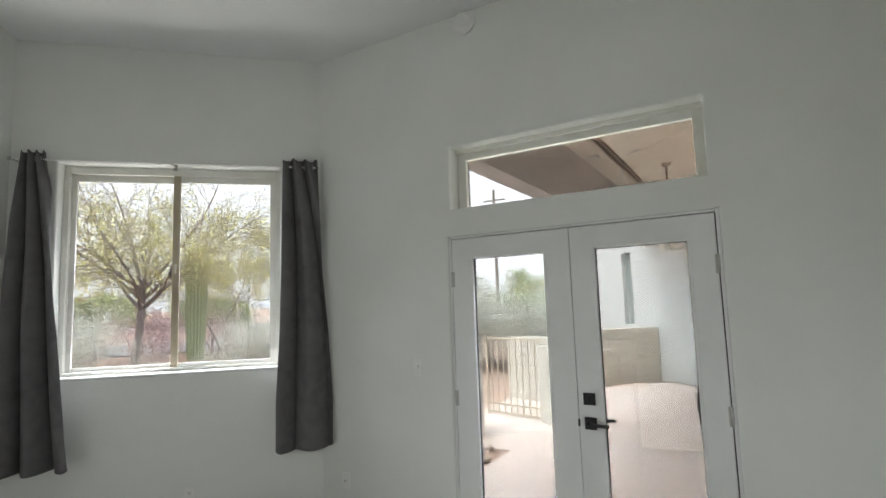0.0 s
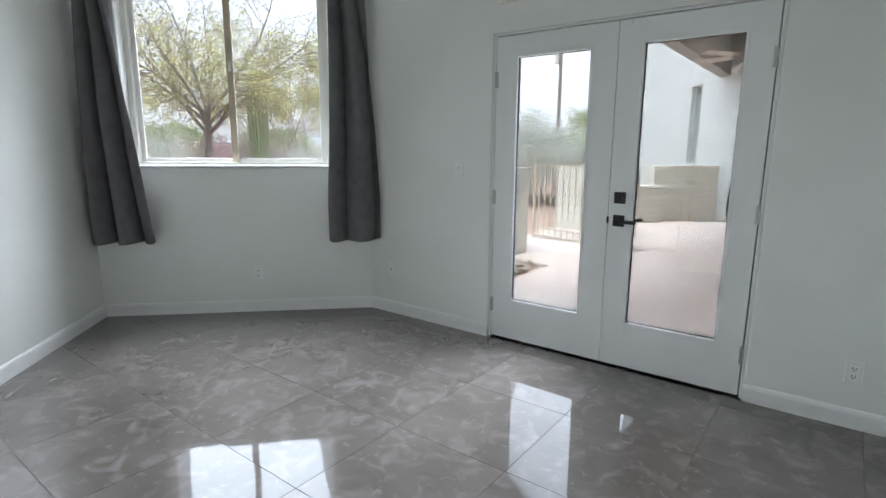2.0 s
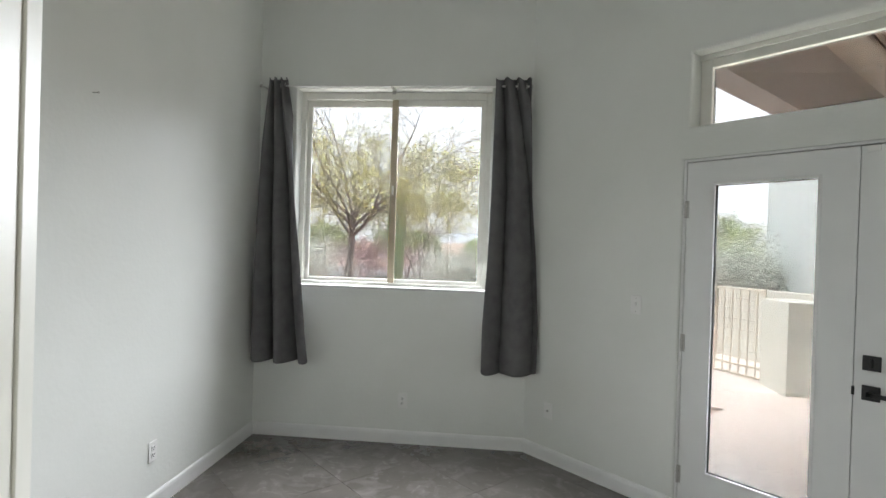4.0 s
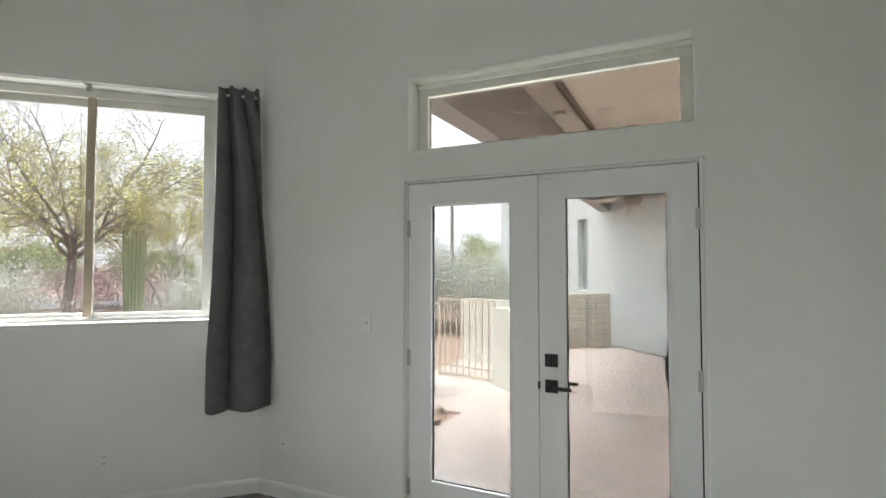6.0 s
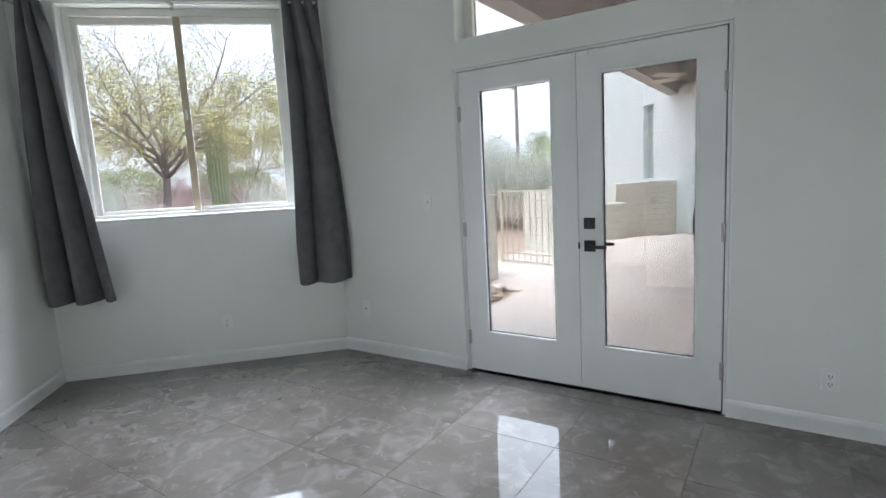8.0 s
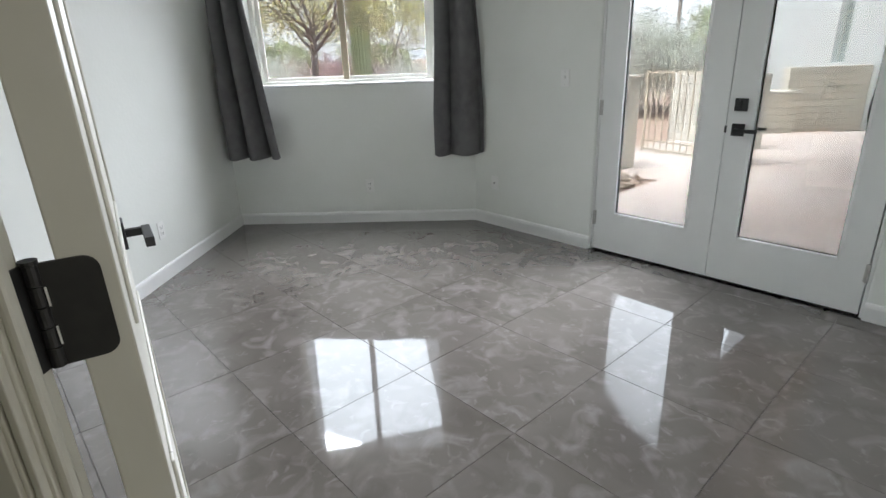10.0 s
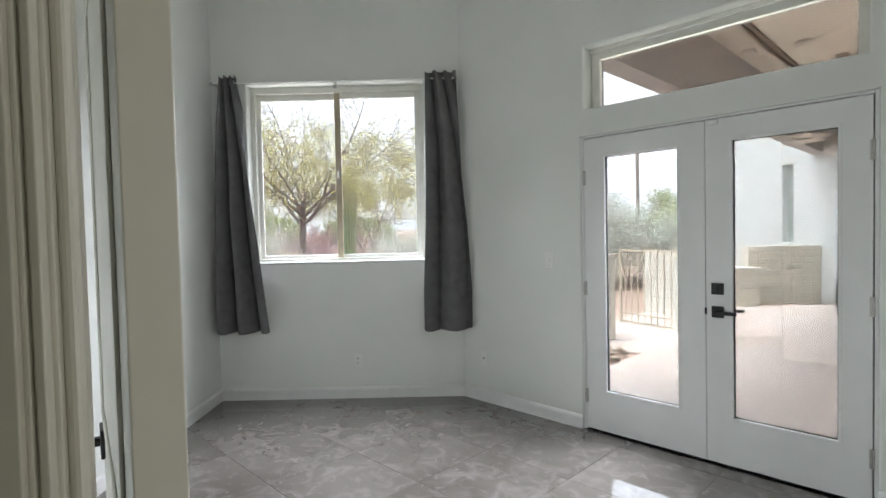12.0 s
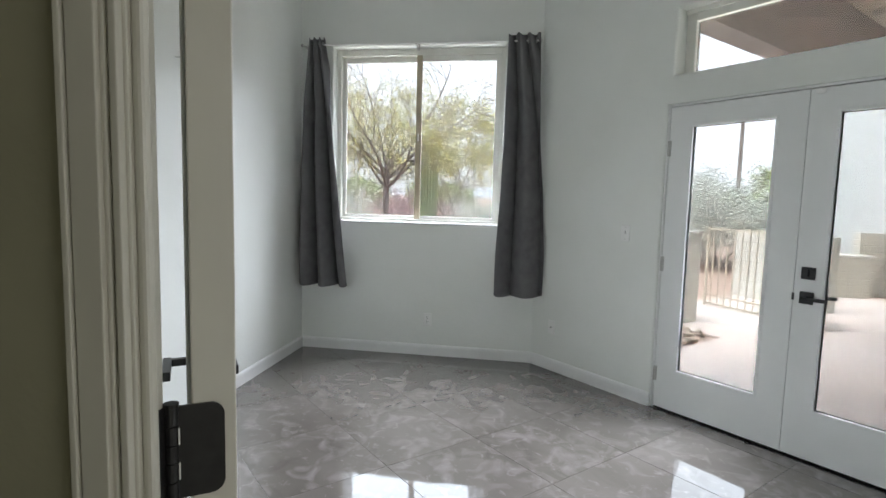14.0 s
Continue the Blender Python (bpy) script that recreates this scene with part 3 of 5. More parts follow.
g.visible_shadow = False

# ---- curtains and rod ----
rod = empty("curtain_rod", UV, "thin white curtain rod above the window", "curtain rod")
rv, rz = V_WIN - 0.098, 2.718
part("rod", cyled(0.0075, -1.90, 0.145, 14, m=Matrix.Translation((0, rv, rz)) @ Matrix.Rotation(radians(90), 4, "Y")), M_PLATE, rod)
for u in (-1.88, -0.885, 0.115):
    bm = boxed(u - 0.008, u + 0.008, rv, V_WIN, rz - 0.012, rz - 0.004, 0.002)
    box(bm, u - 0.014, u + 0.014, V_WIN - 0.006, V_WIN, rz - 0.035, rz + 0.02, 0.002)
    box(bm, u - 0.009, u + 0.009, rv - 0.012, rv + 0.012, rz - 0.013, rz - 0.006, 0.002)
    part("bracket", bm, M_STEEL, rod, "small metal bracket")
for u in (-1.905, 0.15):
    bm = bmesh.new()
    bmesh.ops.create_uvsphere(bm, u_segments=14, v_segments=8, radius=0.014, matrix=Matrix.Translation((u, rv, rz)))
    part("finial", bm, M_STEEL, rod, smooth=True)


def curtain(edges, folds, phase, label, seed):
    """edges: rows of z, u left, u right, v middle, fold depth, from the hem up."""
    rnd = random.Random(seed)
    thing = empty("curtain", UV, label, "curtain", "pair of curtains")
    zs, ls, rs, ms, ds = (np.array(c, float) for c in zip(*edges))
    ns, nz = 120, 64
    bm = bmesh.new()
    grid = []
    kinks = [rnd.uniform(-0.5, 0.5) for _ in range(8)]
    for k in range(nz):
        z = zs[0] + (zs[-1] - zs[0]) * k / (nz - 1)
        l, r, mid, dep = (float(np.interp(z, zs, c)) for c in (ls, rs, ms, ds))
        row = []
        for i in range(ns):
            q = i / (ns - 1)
            top = max(0.0, min(1.0, (z - 1.9) / 0.85))
            turns = folds + (3.0 - folds) * top * top
            ph = phase + turns * 2 * math.pi * (q + 0.03 * math.sin(1.6 * z + kinks[0]) * math.sin(math.pi * q))
            wave = 1 - 2 * abs(math.sin(ph / 2)) ** 0.75 + 0.06 * math.sin(1.7 * ph + kinks[1] + 0.8 * z) + 0.05 * math.sin(0.6 * ph + kinks[2] + 2.1 * z)
            u = l + (r - l) * q + 0.12 * dep * math.cos(ph) * math.sin(math.pi * q)
            v = mid + dep * wave + 0.006 * math.sin(5 * z + 7 * q + kinks[3])
            zz = z
            if k < 4:
                zz += 0.004 * math.sin(ph + 1.0) + (0.020 - 0.005 * k) * (abs(2 * q - 1) ** 12)
            if k == nz - 1:
                zz += 0.012 * math.sin(ph * 1.0 + 0.5)
            row.append(bm.verts.new((u, v, zz)))
        grid.append(row)
    for k in range(nz - 1):
        for i in range(ns - 1):
            bm.faces.new([grid[k][i], grid[k][i + 1], grid[k + 1][i + 1], grid[k + 1][i]])
    cl = part("cloth", bm, M_CURT, thing, smooth=True)
    so = cl.modifiers.new("thickness", "SOLIDIFY")
    so.thickness, so.offset = 0.003, 0.0
    l, r = ls[-1], rs[-1]
    for j in range(4):
        u = l + (r - l) * (j + 0.5) / 4
        bm = bmesh.new()
        mm = Matrix.Translation((u, rv, rz)) @ Matrix.Rotation(radians(90), 4, "Y")
        n = 20
        ring = []
        for a in range(n):
            t = 2 * math.pi * a / n
            ring.append([bm.verts.new(mm @ Vector((rr * math.cos(t), rr * math.sin(t), h))) for rr, h in ((0.016, -0.003), (0.024, -0.003), (0.024, 0.003), (0.016, 0.003))])
        for a in range(n):
            for b2 in range(4):
                bm.faces.new([ring[a][b2], ring[(a + 1) % n][b2], ring[(a + 1) % n][(b2 + 1) % 4], ring[a][(b2 + 1) % 4]])
        part("grommet", bm, M_STEEL, thing, "metal eyelet", smooth=True)
    return thing


VM = V_WIN - 0.108
curtain([(0.612, -1.890, -1.445, VM - 0.005, 0.082), (1.2, -1.890, -1.515, VM, 0.078), (1.7, -1.880, -1.575, VM, 0.070), (2.3, -1.855, -1.635, VM, 0.056), (2.768, -1.825, -1.695, VM + 0.006, 0.040)],
        2.3, 2.2, "charcoal grey curtain panel gathered aside on the rod", 3)
curtain([(0.60, -0.155, 0.246, VM - 0.02, 0.050), (0.95, -0.155, 0.250, VM - 0.01, 0.058), (1.45, -0.130, 0.222, VM, 0.060), (1.9, -0.118, 0.180, VM, 0.056), (2.768, -0.108, 0.150, VM + 0.006, 0.040)],
        1.7, 2.6, "charcoal grey curtain panel hanging straight beside the window", 5)


# ---- plates on the walls ----
def wall_plate(name, m, label, kind):
    """A plate at the origin of m, facing -y."""
    th = empty(name, m, label, "outlet" if kind == "outlet" else "switch")
    part("cover_plate", boxed(-0.036, 0.036, -0.006, 0.0, -0.058, 0.058, 0.003), M_PLATE, th)
    if kind == "outlet":
        for z in (-0.020, 0.020):
            so = part("socket", boxed(-0.017, 0.017, -0.0085, -0.005, z - 0.014, z + 0.014, 0.003), M_PLATE, th)
            for x in (-0.007, 0.007):
                part("slot", boxed(x - 0.0015, x + 0.0015, -0.0092, -0.0082, z - 0.003, z + 0.008), M_SLOT, so, "dark contact slot")
            part("slot", boxed(-0.0025, 0.0025, -0.0092, -0.0082, z - 0.011, z - 0.006), M_SLOT, so)
    elif kind == "switch":
        part("toggle", boxed(-0.006, 0.006, -0.018, -0.005, -0.004, 0.016, 0.002), M_PLATE, th)
        for z in (-0.042, 0.042):
            part("screw", cyled(0.003, 0.0, 0.0015, 10, m=Matrix.Translation((0, -0.0055, z)) @ Matrix.Rotation(radians(90), 4, "X")), M_STEEL, th)
    else:
        part("jack", cyled(0.008, 0.0, 0.010, 14, m=Matrix.Translation((0, -0.005, 0)) @ Matrix.Rotation(radians(90), 4, "X")), M_STEEL, th, "small metal jack")
    return th


wall_plate("wall_outlet", UV @ Matrix.Translation((-0.752, V_WIN, 0.328)), "white duplex wall outlet below the window", "outlet")
wall_plate("wall_outlet", UV @ Matrix.Translation((U_LEFT, 2.925, 0.337)) @ Matrix.Rotation(radians(90), 4, "Z"), "white duplex wall outlet low on the long wall", "outlet")
wall_plate("wall_outlet", Matrix.Translation((0.424, Y_DOOR, 0.283)), "white duplex wall outlet beside the glass doors", "outlet")
wall_plate("cable_jack", Matrix.Translation((-2.590, Y_DOOR, 0.366)), "white cable jack plate low on the wall", "jack")
wall_plate("light_switch", Matrix.Translation((-1.930, Y_DOOR, 1.20)), "white toggle light switch beside the glass doors", "switch")

kp = empty("alarm_keypad", Matrix.Translation((X_RIGHT, 2.32, 1.475)) @ Matrix.Rotation(radians(-90), 4, "Z"), "white alarm keypad with a small dark display", "keypad")
part("housing", boxed(-0.085, 0.085, -0.024, 0.0, -0.085, 0.085, 0.006), M_PLATE, kp)
part("display", boxed(-0.070, -0.018, -0.0255, -0.022, 0.040, 0.062, 0.001), M_LCD, kp, "dark display")
for i in range(3):
    for j in range(5):
        part("key", boxed(0.005 + i * 0.025 - 0.009, 0.005 + i * 0.025 + 0.009, -0.027, -0.023, 0.058 - j * 0.028 - 0.008, 0.058 - j * 0.028 + 0.008, 0.002), mat("grey_key", (0.42, 0.43, 0.42), 0.5) if i + j == 0 else bpy.data.materials["grey_key"], kp)
bm = cyled(0.002, 0.0, 0.03, 8, m=UV @ Matrix.Translation((U_LEFT, 2.424, 2.188)) @ Matrix.Rotation(radians(90), 4, "Y"))
cyl(bm, 0.005, 0.028, 0.031, 10, m=UV @ Matrix.Translation((U_LEFT, 2.424, 2.188)) @ Matrix.Rotation(radians(90), 4, "Y"))
tagged(part("picture_nail", bm, M_STEEL), "small bare nail driven into the white wall", "nail")
sd = empty("smoke_detector", Matrix.Translation((-1.47, Y_DOOR, 3.545)) @ Matrix.Rotation(radians(90), 4, "X"), "round white smoke detector high on the wall", "smoke detector")
part("base", cyled(0.085, 0.0, 0.018, 36), M_PLATE, sd)
part("dome", cyled(0.066, 0.018, 0.040, 36, r2=0.05), M_PLATE, sd)

# ---- open interior door and its casing ----
trim = empty("door_casing", UV, "cream painted jamb and moulded casing of the doorway", "door frame", kind="structure")
for side, ju in ((-1, JU0), (1, JU1)):
    a, c = sorted((ju, ju + side * 0.031))
    part("jamb", boxed(a, c, V_HALL - 0.002, V_IN + 0.002, 0.0, JZ, 0.002), M_IDOOR, trim)
    a, c = sorted((ju, ju - side * 0.011))
    part("door_stop", boxed(a, c, V_HALL + 0.002, V_HALL + 0.016, 0.0, JZ, 0.004), M_IDOOR, trim)
    for v, sv in ((V_HALL, -1), (V_BACK, 1)):
        bm = bmesh.new()
        e = ju + side * (0.004 if sv < 0 else 0.034)
        for d0, d1, h in ((0.0, 0.008, 0.010), (0.008, 0.013, 0.005), (0.013, 0.018, 0.009), (0.018, 0.048, 0.014), (0.048, 0.051, 0.010), (0.051, 0.058, 0.016)):
            a, c = sorted((e + side * d0, e + side * d1))
            b0, b1 = sorted((v, v + sv * (h if sv < 0 else h * 0.6)))
            box(bm, a, c, b0, b1, 0.0, JZ + 0.058, 0.0015)
        part("casing", bm, M_IDOOR, trim)
part("jamb_head", boxed(JU0, JU1, V_HALL - 0.002, V_IN + 0.002, JZ, JZ + 0.02, 0.002), M_IDOOR, trim)
for v, sv in ((V_HALL, -1), (V_BACK, 1)):
    b0, b1 = sorted((v, v + sv * 0.014))
    part("casing", boxed(JU0 - 0.064, JU1 + 0.064, b0, b1, JZ + 0.006, JZ + 0.064, 0.002), M_IDOOR, trim)

DOOR_ANGLE = 170.0
DOOR_W, DOOR_T = 0.91, 0.044
# local axes of the door: x from the hinge to the latch, y from the room face towards the hall face
idoor = empty("interior_door", Matrix.Translation((-0.2125, -0.1245, 0.0)) @ Matrix.Rotation(radians(DOOR_ANGLE), 4, "Z") , "cream painted interior door standing wide open", "door")
bm = bmesh.new()
box(bm, 0.0, DOOR_W, -DOOR_T, 0.0, 0.012, 2.035, 0.002)
body = part("slab", bm, M_IDOOR, idoor)
for y, sy in ((0.0, 1), (-DOOR_T, -1)):
    for z0, z1 in ((0.24, 0.86), (1.06, 1.90)):
        bm = bmesh.new()
        for a, c, d, e in ((0.115, 0.135, z0, z1), (DOOR_W - 0.135, DOOR_W - 0.115, z0, z1), (0.135, DOOR_W - 0.135, z0, z0 + 0.02), (0.135, DOOR_W - 0.135, z1 - 0.02, z1)):
            b0, b1 = sorted((y, y + sy * 0.005))
            box(bm, a, c, b0, b1, d, e, 0.002)
        part("panel_moulding", bm, M_IDOOR, idoor)
    lx, lz = DOOR_W - 0.060, 0.985
    b0, b1 = sorted((y, y + sy * 0.008))
    ro = part("handle_rose", boxed(lx - 0.032, lx + 0.032, b0, b1, lz - 0.032, lz + 0.032, 0.002), M_BLACK, idoor, "square black handle rose")
    b0, b1 = sorted((y + sy * 0.008, y + sy * 0.061))
    bm = boxed(lx - 0.009, lx + 0.009, b0, b1, lz - 0.009, lz + 0.009, 0.002)
    b0, b1 = sorted((y + sy * 0.042, y + sy * 0.061))
    box(bm, lx - 0.115, lx + 0.010, b0, b1, lz - 0.011, lz + 0.011, 0.002)
    part("lever", bm, M_BLACK, ro, "straight black lever")
for z in (1.85, 1.137, 0.25):
    bm = bmesh.new()
    # leaf on the door's edge, with rounded outer corners, then the knuckle
    bm2 = boxed(-0.0025, 0.001, -0.032, 0.015, z - 0.05, z + 0.05)
    es = [e for e in bm2.edges if abs(e.verts[0].co.y + 0.032) < 1e-5 and abs(e.verts[1].co.y + 0.032) < 1e-5 and abs(e.verts[0].co.z - e.verts[1].co.z) < 1e-5]
    bmesh.ops.bevel(bm2, geom=es, offset=0.014, segments=6, affect="EDGES", profile=0.5)
    hl = part("hinge_leaf", bm2, M_BLACK, idoor, "black hinge leaf on the door edge")
    for k in range(5):
        part("knuckle", cyled(0.0065, z - 0.05 + k * 0.02 + 0.0006, z - 0.03 + k * 0.02 - 0.0006, 14, m=Matrix.Translation((-0.001, 0.019, 0))), M_BLACK, hl)
    for k in (-0.028, 0.010):
        part("pin", boxed(-0.0048, -0.0022, 0.0112, 0.0128, z + k, z + k + 0.018), M_PLATE, hl, "pale slit of the hinge pin")
    part("pin_cap", cyled(0.0075, z + 0.05, z + 0.054, 14, m=Matrix.Translation((-0.001, 0.019, 0))), M_BLACK, hl)
    bm3 = boxed(JU0 - 0.001, JU0 + 0.0025, V_IN - 0.028, V_IN + 0.004, z - 0.05, z + 0.05)
    es = [e for e in bm3.edges if abs(e.verts[0].co.y - (V_IN - 0.028)) < 1e-5 and abs(e.verts[1].co.y - (V_IN - 0.028)) < 1e-5 and abs(e.verts[0].co.z - e.verts[1].co.z) < 1e-5]
    bmesh.ops.bevel(bm3, geom=es, offset=0.014, segments=6, affect="EDGES", profile=0.5)
    part("hinge_leaf", bm3, M_BLACK, trim, "black hinge leaf on the jamb")

# ---- outdoors: ground, patio, porch ----
def grid_plane(x0, x1, y0, y1, nx, ny, fz):
    bm = bmesh.new()
    vs = [[bm.verts.new((x0 + (x1 - x0) * i / nx, y0 + (y1 - y0) * j / ny, fz(x0 + (x1 - x0) * i / nx, y0 + (y1 - y0) * j / ny))) for j in range(ny + 1)] for i in range(nx + 1)]
    for i in range(nx):
        for j in range(ny):
            bm.faces.new([vs[i][j], vs[i + 1][j], vs[i + 1][j + 1], vs[i][j + 1]])
    return bm


def ground_z(x, y):
    far = max(0.0, math.hypot(x, y) - 14.0)
    return -0.16 + 0.05 * noise.noise(Vector((x * 0.3, y * 0.3, 0))) * min(1.0, far / 6.0) + 0.012 * far


tagged(part("ground", grid_plane(-200, 200, -200, 200, 200, 200, ground_z), M_GRAVEL), "pinkish desert gravel ground with scattered stones", "ground", kind="structure")


def lane(name, pts, width, material, label, lift=0.03):
    """A strip of paving along a bent line of points, following the ground."""
    bm = bmesh.new()
    rows = []
    for a, b2 in zip(pts, pts[1:]):
        n = max(2, int(math.dist(a, b2) / 1.2))
        d = (Vector(b2) - Vector(a)).normalized()
        side = Vector((-d.y, d.x))
        for i in range(n + 1):
            p = Vector(a).lerp(Vector(b2), i / n)
            row = []
            for k in (-0.5, -0.25, 0, 0.25, 0.5):
                q = p + side * width * k
                row.append(bm.verts.new((q.x, q.y, ground_z(q.x, q.y) + lift + 0.02)))
            rows.append(row)
    for r, s2 in zip(rows, rows[1:]):
        for k in range(4):
            bm.faces.new([r[k], r[k + 1], s2[k + 1], s2[k]])
    return tagged(part(name, bm, material), label, "road", kind="structure")


lane("driveway", [(-31.0, 3.0), (-25.8, 13.0), (-18.5, 26.0)], 8.5, M_ASPH, "curving grey asphalt driveway across the gravel")
lane("road", [(-75.0, -10.0), (-52.0, 22.0), (-30.0, 44.0), (-6.0, 56.0), (30.0, 66.0)], 8.0, M_ASPH, "pale grey asphalt road in the distance")

pat = empty("patio", Matrix.Identity(4), "pinkish stamped concrete patio with fine cracks", "patio", kind="structure")
part("slab", prism([(-2.40, 3.275), (6.72, 3.275), (-1.365, 11.365), (-3.70, 9.03), (-3.70, 5.60), (-2.40, 5.60)], -0.16, -0.02), M_PATIO, pat)

# porch: beam, ceiling, trim boards
BEAM_X0, BEAM_X1, BEAM_Z, PORCH_Z = -1.86, -1.65, 2.72, 3.40
U_WHITE = 6.96
beam_end = U_WHITE / S
tagged(part("porch_beam", prism([(BEAM_X0, Y_DOOR + 0.2), (BEAM_X1, Y_DOOR + 0.2), (BEAM_X1, beam_end - BEAM_X1), (BEAM_X0, beam_end - BEAM_X0)], BEAM_Z, PORCH_Z + 0.45), M_SOFFIT),
       "tan stucco beam along the open edge of the porch", "beam", kind="structure")
pc = empty("porch_ceiling", Matrix.Identity(4), "peach painted porch ceiling with brown trim boards", "ceiling", kind="structure")
part("board", prism(clip([(BEAM_X1, Y_DOOR + 0.2), (6.0, Y_DOOR + 0.2), (6.0, 13.0), (BEAM_X1, 13.0)], [(S, S, U_WHITE)]), PORCH_Z, PORCH_Z + 0.2), M_PORCHC, pc)
for x in (-1.335, -1.275):
    part("trim_board", prism([(x, Y_DOOR + 0.2), (x + 0.028, Y_DOOR + 0.2), (x + 0.028, beam_end - x - 0.028), (x, beam_end - x)], PORCH_Z - 0.03, PORCH_Z), mat("brown_trim_board", (0.22, 0.15, 0.10), 0.7), pc, "dark brown trim board")
for x, y in ((-1.0, 6.6), (0.6, 6.6), (-0.4, 4.4)):
    cn = empty("recessed_light", Matrix.Translation((x, y, PORCH_Z)), "unlit recessed ceiling light with a bronze ring", "ceiling light", "porch recessed lights")
    bm = bmesh.new()
    cyl(bm, 0.085, -0.012, 0.0, 28, r2=0.095)
    part("ring", bm, M_FANMETAL, cn)
    part("lens", cyled(0.055, -0.016, -0.011, 24), M_FROST, cn)
sp = empty("porch_sensor", Matrix.Translation((-1.50, 6.45, PORCH_Z)), "small cream box fixed to the porch ceiling", "sensor")
part("housing", boxed(-0.07, 0.07, -0.05, 0.05, -0.05, 0.0, 0.008), M_CAP, sp)
tagged(part("porch_roof", prism(clip([(BEAM_X0 - 0.1, Y_DOOR + 0.2), (6.0, Y_DOOR + 0.2), (6.0, 13.0), (BEAM_X0 - 0.1, 13.0)], [(S, S, U_WHITE + 0.1)]), PORCH_Z + 0.45, PORCH_Z + 0.6), M_SOFFIT), "flat tan porch roof", "roof", kind="structure")
tagged(part("porch_side_wall", boxed(6.0, 6.2, Y_DOOR + 0.2, 6.0, -0.16, 3.9), M_STUCCO), "white stucco wall closing the porch", "wall", kind="structure")


def ceiling_fan(m):
    th = empty("ceiling_fan", m, "brown ceiling fan with frosted light shades under the porch", "ceiling fan")
    part("canopy", cyled(0.045, -0.05, 0.0, 22, r2=0.07), M_FANMETAL, th)
    part("down_rod", cyled(0.013, -0.86, -0.05, 12), M_FANMETAL, th)
    bm = cyled(0.06, -0.90, -0.86, 24, r2=0.04)
    cyl(bm, 0.125, -0.98, -0.90, 28, r2=0.11)
    cyl(bm, 0.07, -1.02, -0.98, 24, r2=0.115)
    part("motor", bm, M_FANMETAL, th)
    for k in range(5):
        r = Matrix.Rotation(radians(72 * k + 20), 4, "Z")
        bm = bmesh.new()
        box(bm, 0.20, 0.66, -0.065, 0.065, -0.004, 0.004, 0.003, Matrix.Translation((0, 0, -0.95)) @ r @ Matrix.Rotation(radians(12), 4, "X"))
        bl = part("blade", bm, M_FANBLADE, th)
        part("blade_iron", boxed(0.10, 0.24, -0.018, 0.018, -0.008, -0.002, 0.002, Matrix.Translation((0, 0, -0.95)) @ r), M_FANMETAL, bl)
    for k in range(3):
        r = Matrix.Rotation(radians(120 * k + 50), 4, "Z")
        bm = bmesh.new()
        n = 18
        mm = Matrix.Translation((0, 0, -1.03)) @ r @ Matrix.Translation((0.085, 0, -0.03)) @ Matrix.Rotation(radians(-35), 4, "Y")
        prof = [(0.022, 0.03), (0.035, 0.0), (0.055, -0.05), (0.070, -0.085), (0.066, -0.085), (0.050, -0.045), (0.028, 0.0)]
        rings = [[bm.verts.new(mm @ Vector((pr * math.cos(2 * math.pi * i / n), pr * math.sin(2 * math.pi * i / n), pz))) for i in range(n)] for pr, pz in prof]
        for a, c in zip(rings, rings[1:]):
            for i in range(n):
                bm.faces.new([a[i], a[(i + 1) % n], c[(i + 1) % n], c[i]])
        part("shade", bm, M_FROST, th, "frosted bell glass shade", smooth=True)
    part("light_hub", cyled(0.05, -1.07, -1.02, 20, r2=0.06), M_FANMETAL, th)
    return th


ceiling_fan(Matrix.Translation((-0.80, 7.45, PORCH_Z)))

# white house wall with a tall glass-block window
GV0, GV1, GZ0, GZ1 = 10.14, 10.50, 1.06, 2.64
bm = wall_with_holes([-0.5, 14.0 - GV1, 14.0 - GV0, 12.5], [-0.2, GZ0, GZ1, 4.4], [(1, 1)], U_WHITE, U_WHITE + 0.25, 0.02)
WM = Matrix(((0, 1, 0, 0), (-1, 0, 0, 14.0), (0, 0, 1, 0), (0, 0, 0, 1)))
tagged(part("house_wall", bm, M_STUCCO, m=UV @ WM), "tall white stucco house wall beside the patio", "wall", kind="structure")
gbw = empty("window_3", UV, "tall narrow glass block window in the white wall", "window", kind="structure")
for k in range(9):
    z = GZ0 + (GZ1 - GZ0) * k / 9
    h = (GZ1 - GZ0) / 9
    part("glass_block", boxed(U_WHITE + 0.12, U_WHITE + 0.20, GV0 + 0.006, GV1 - 0.006, z + 0.013, z + h - 0.013, 0.014), M_GBLOCK, gbw)
part("mortar_backing", boxed(U_WHITE + 0.125, U_WHITE + 0.19, GV0, GV1, GZ0, GZ1), M_CAP, gbw)

BLOCK_MESH = {}


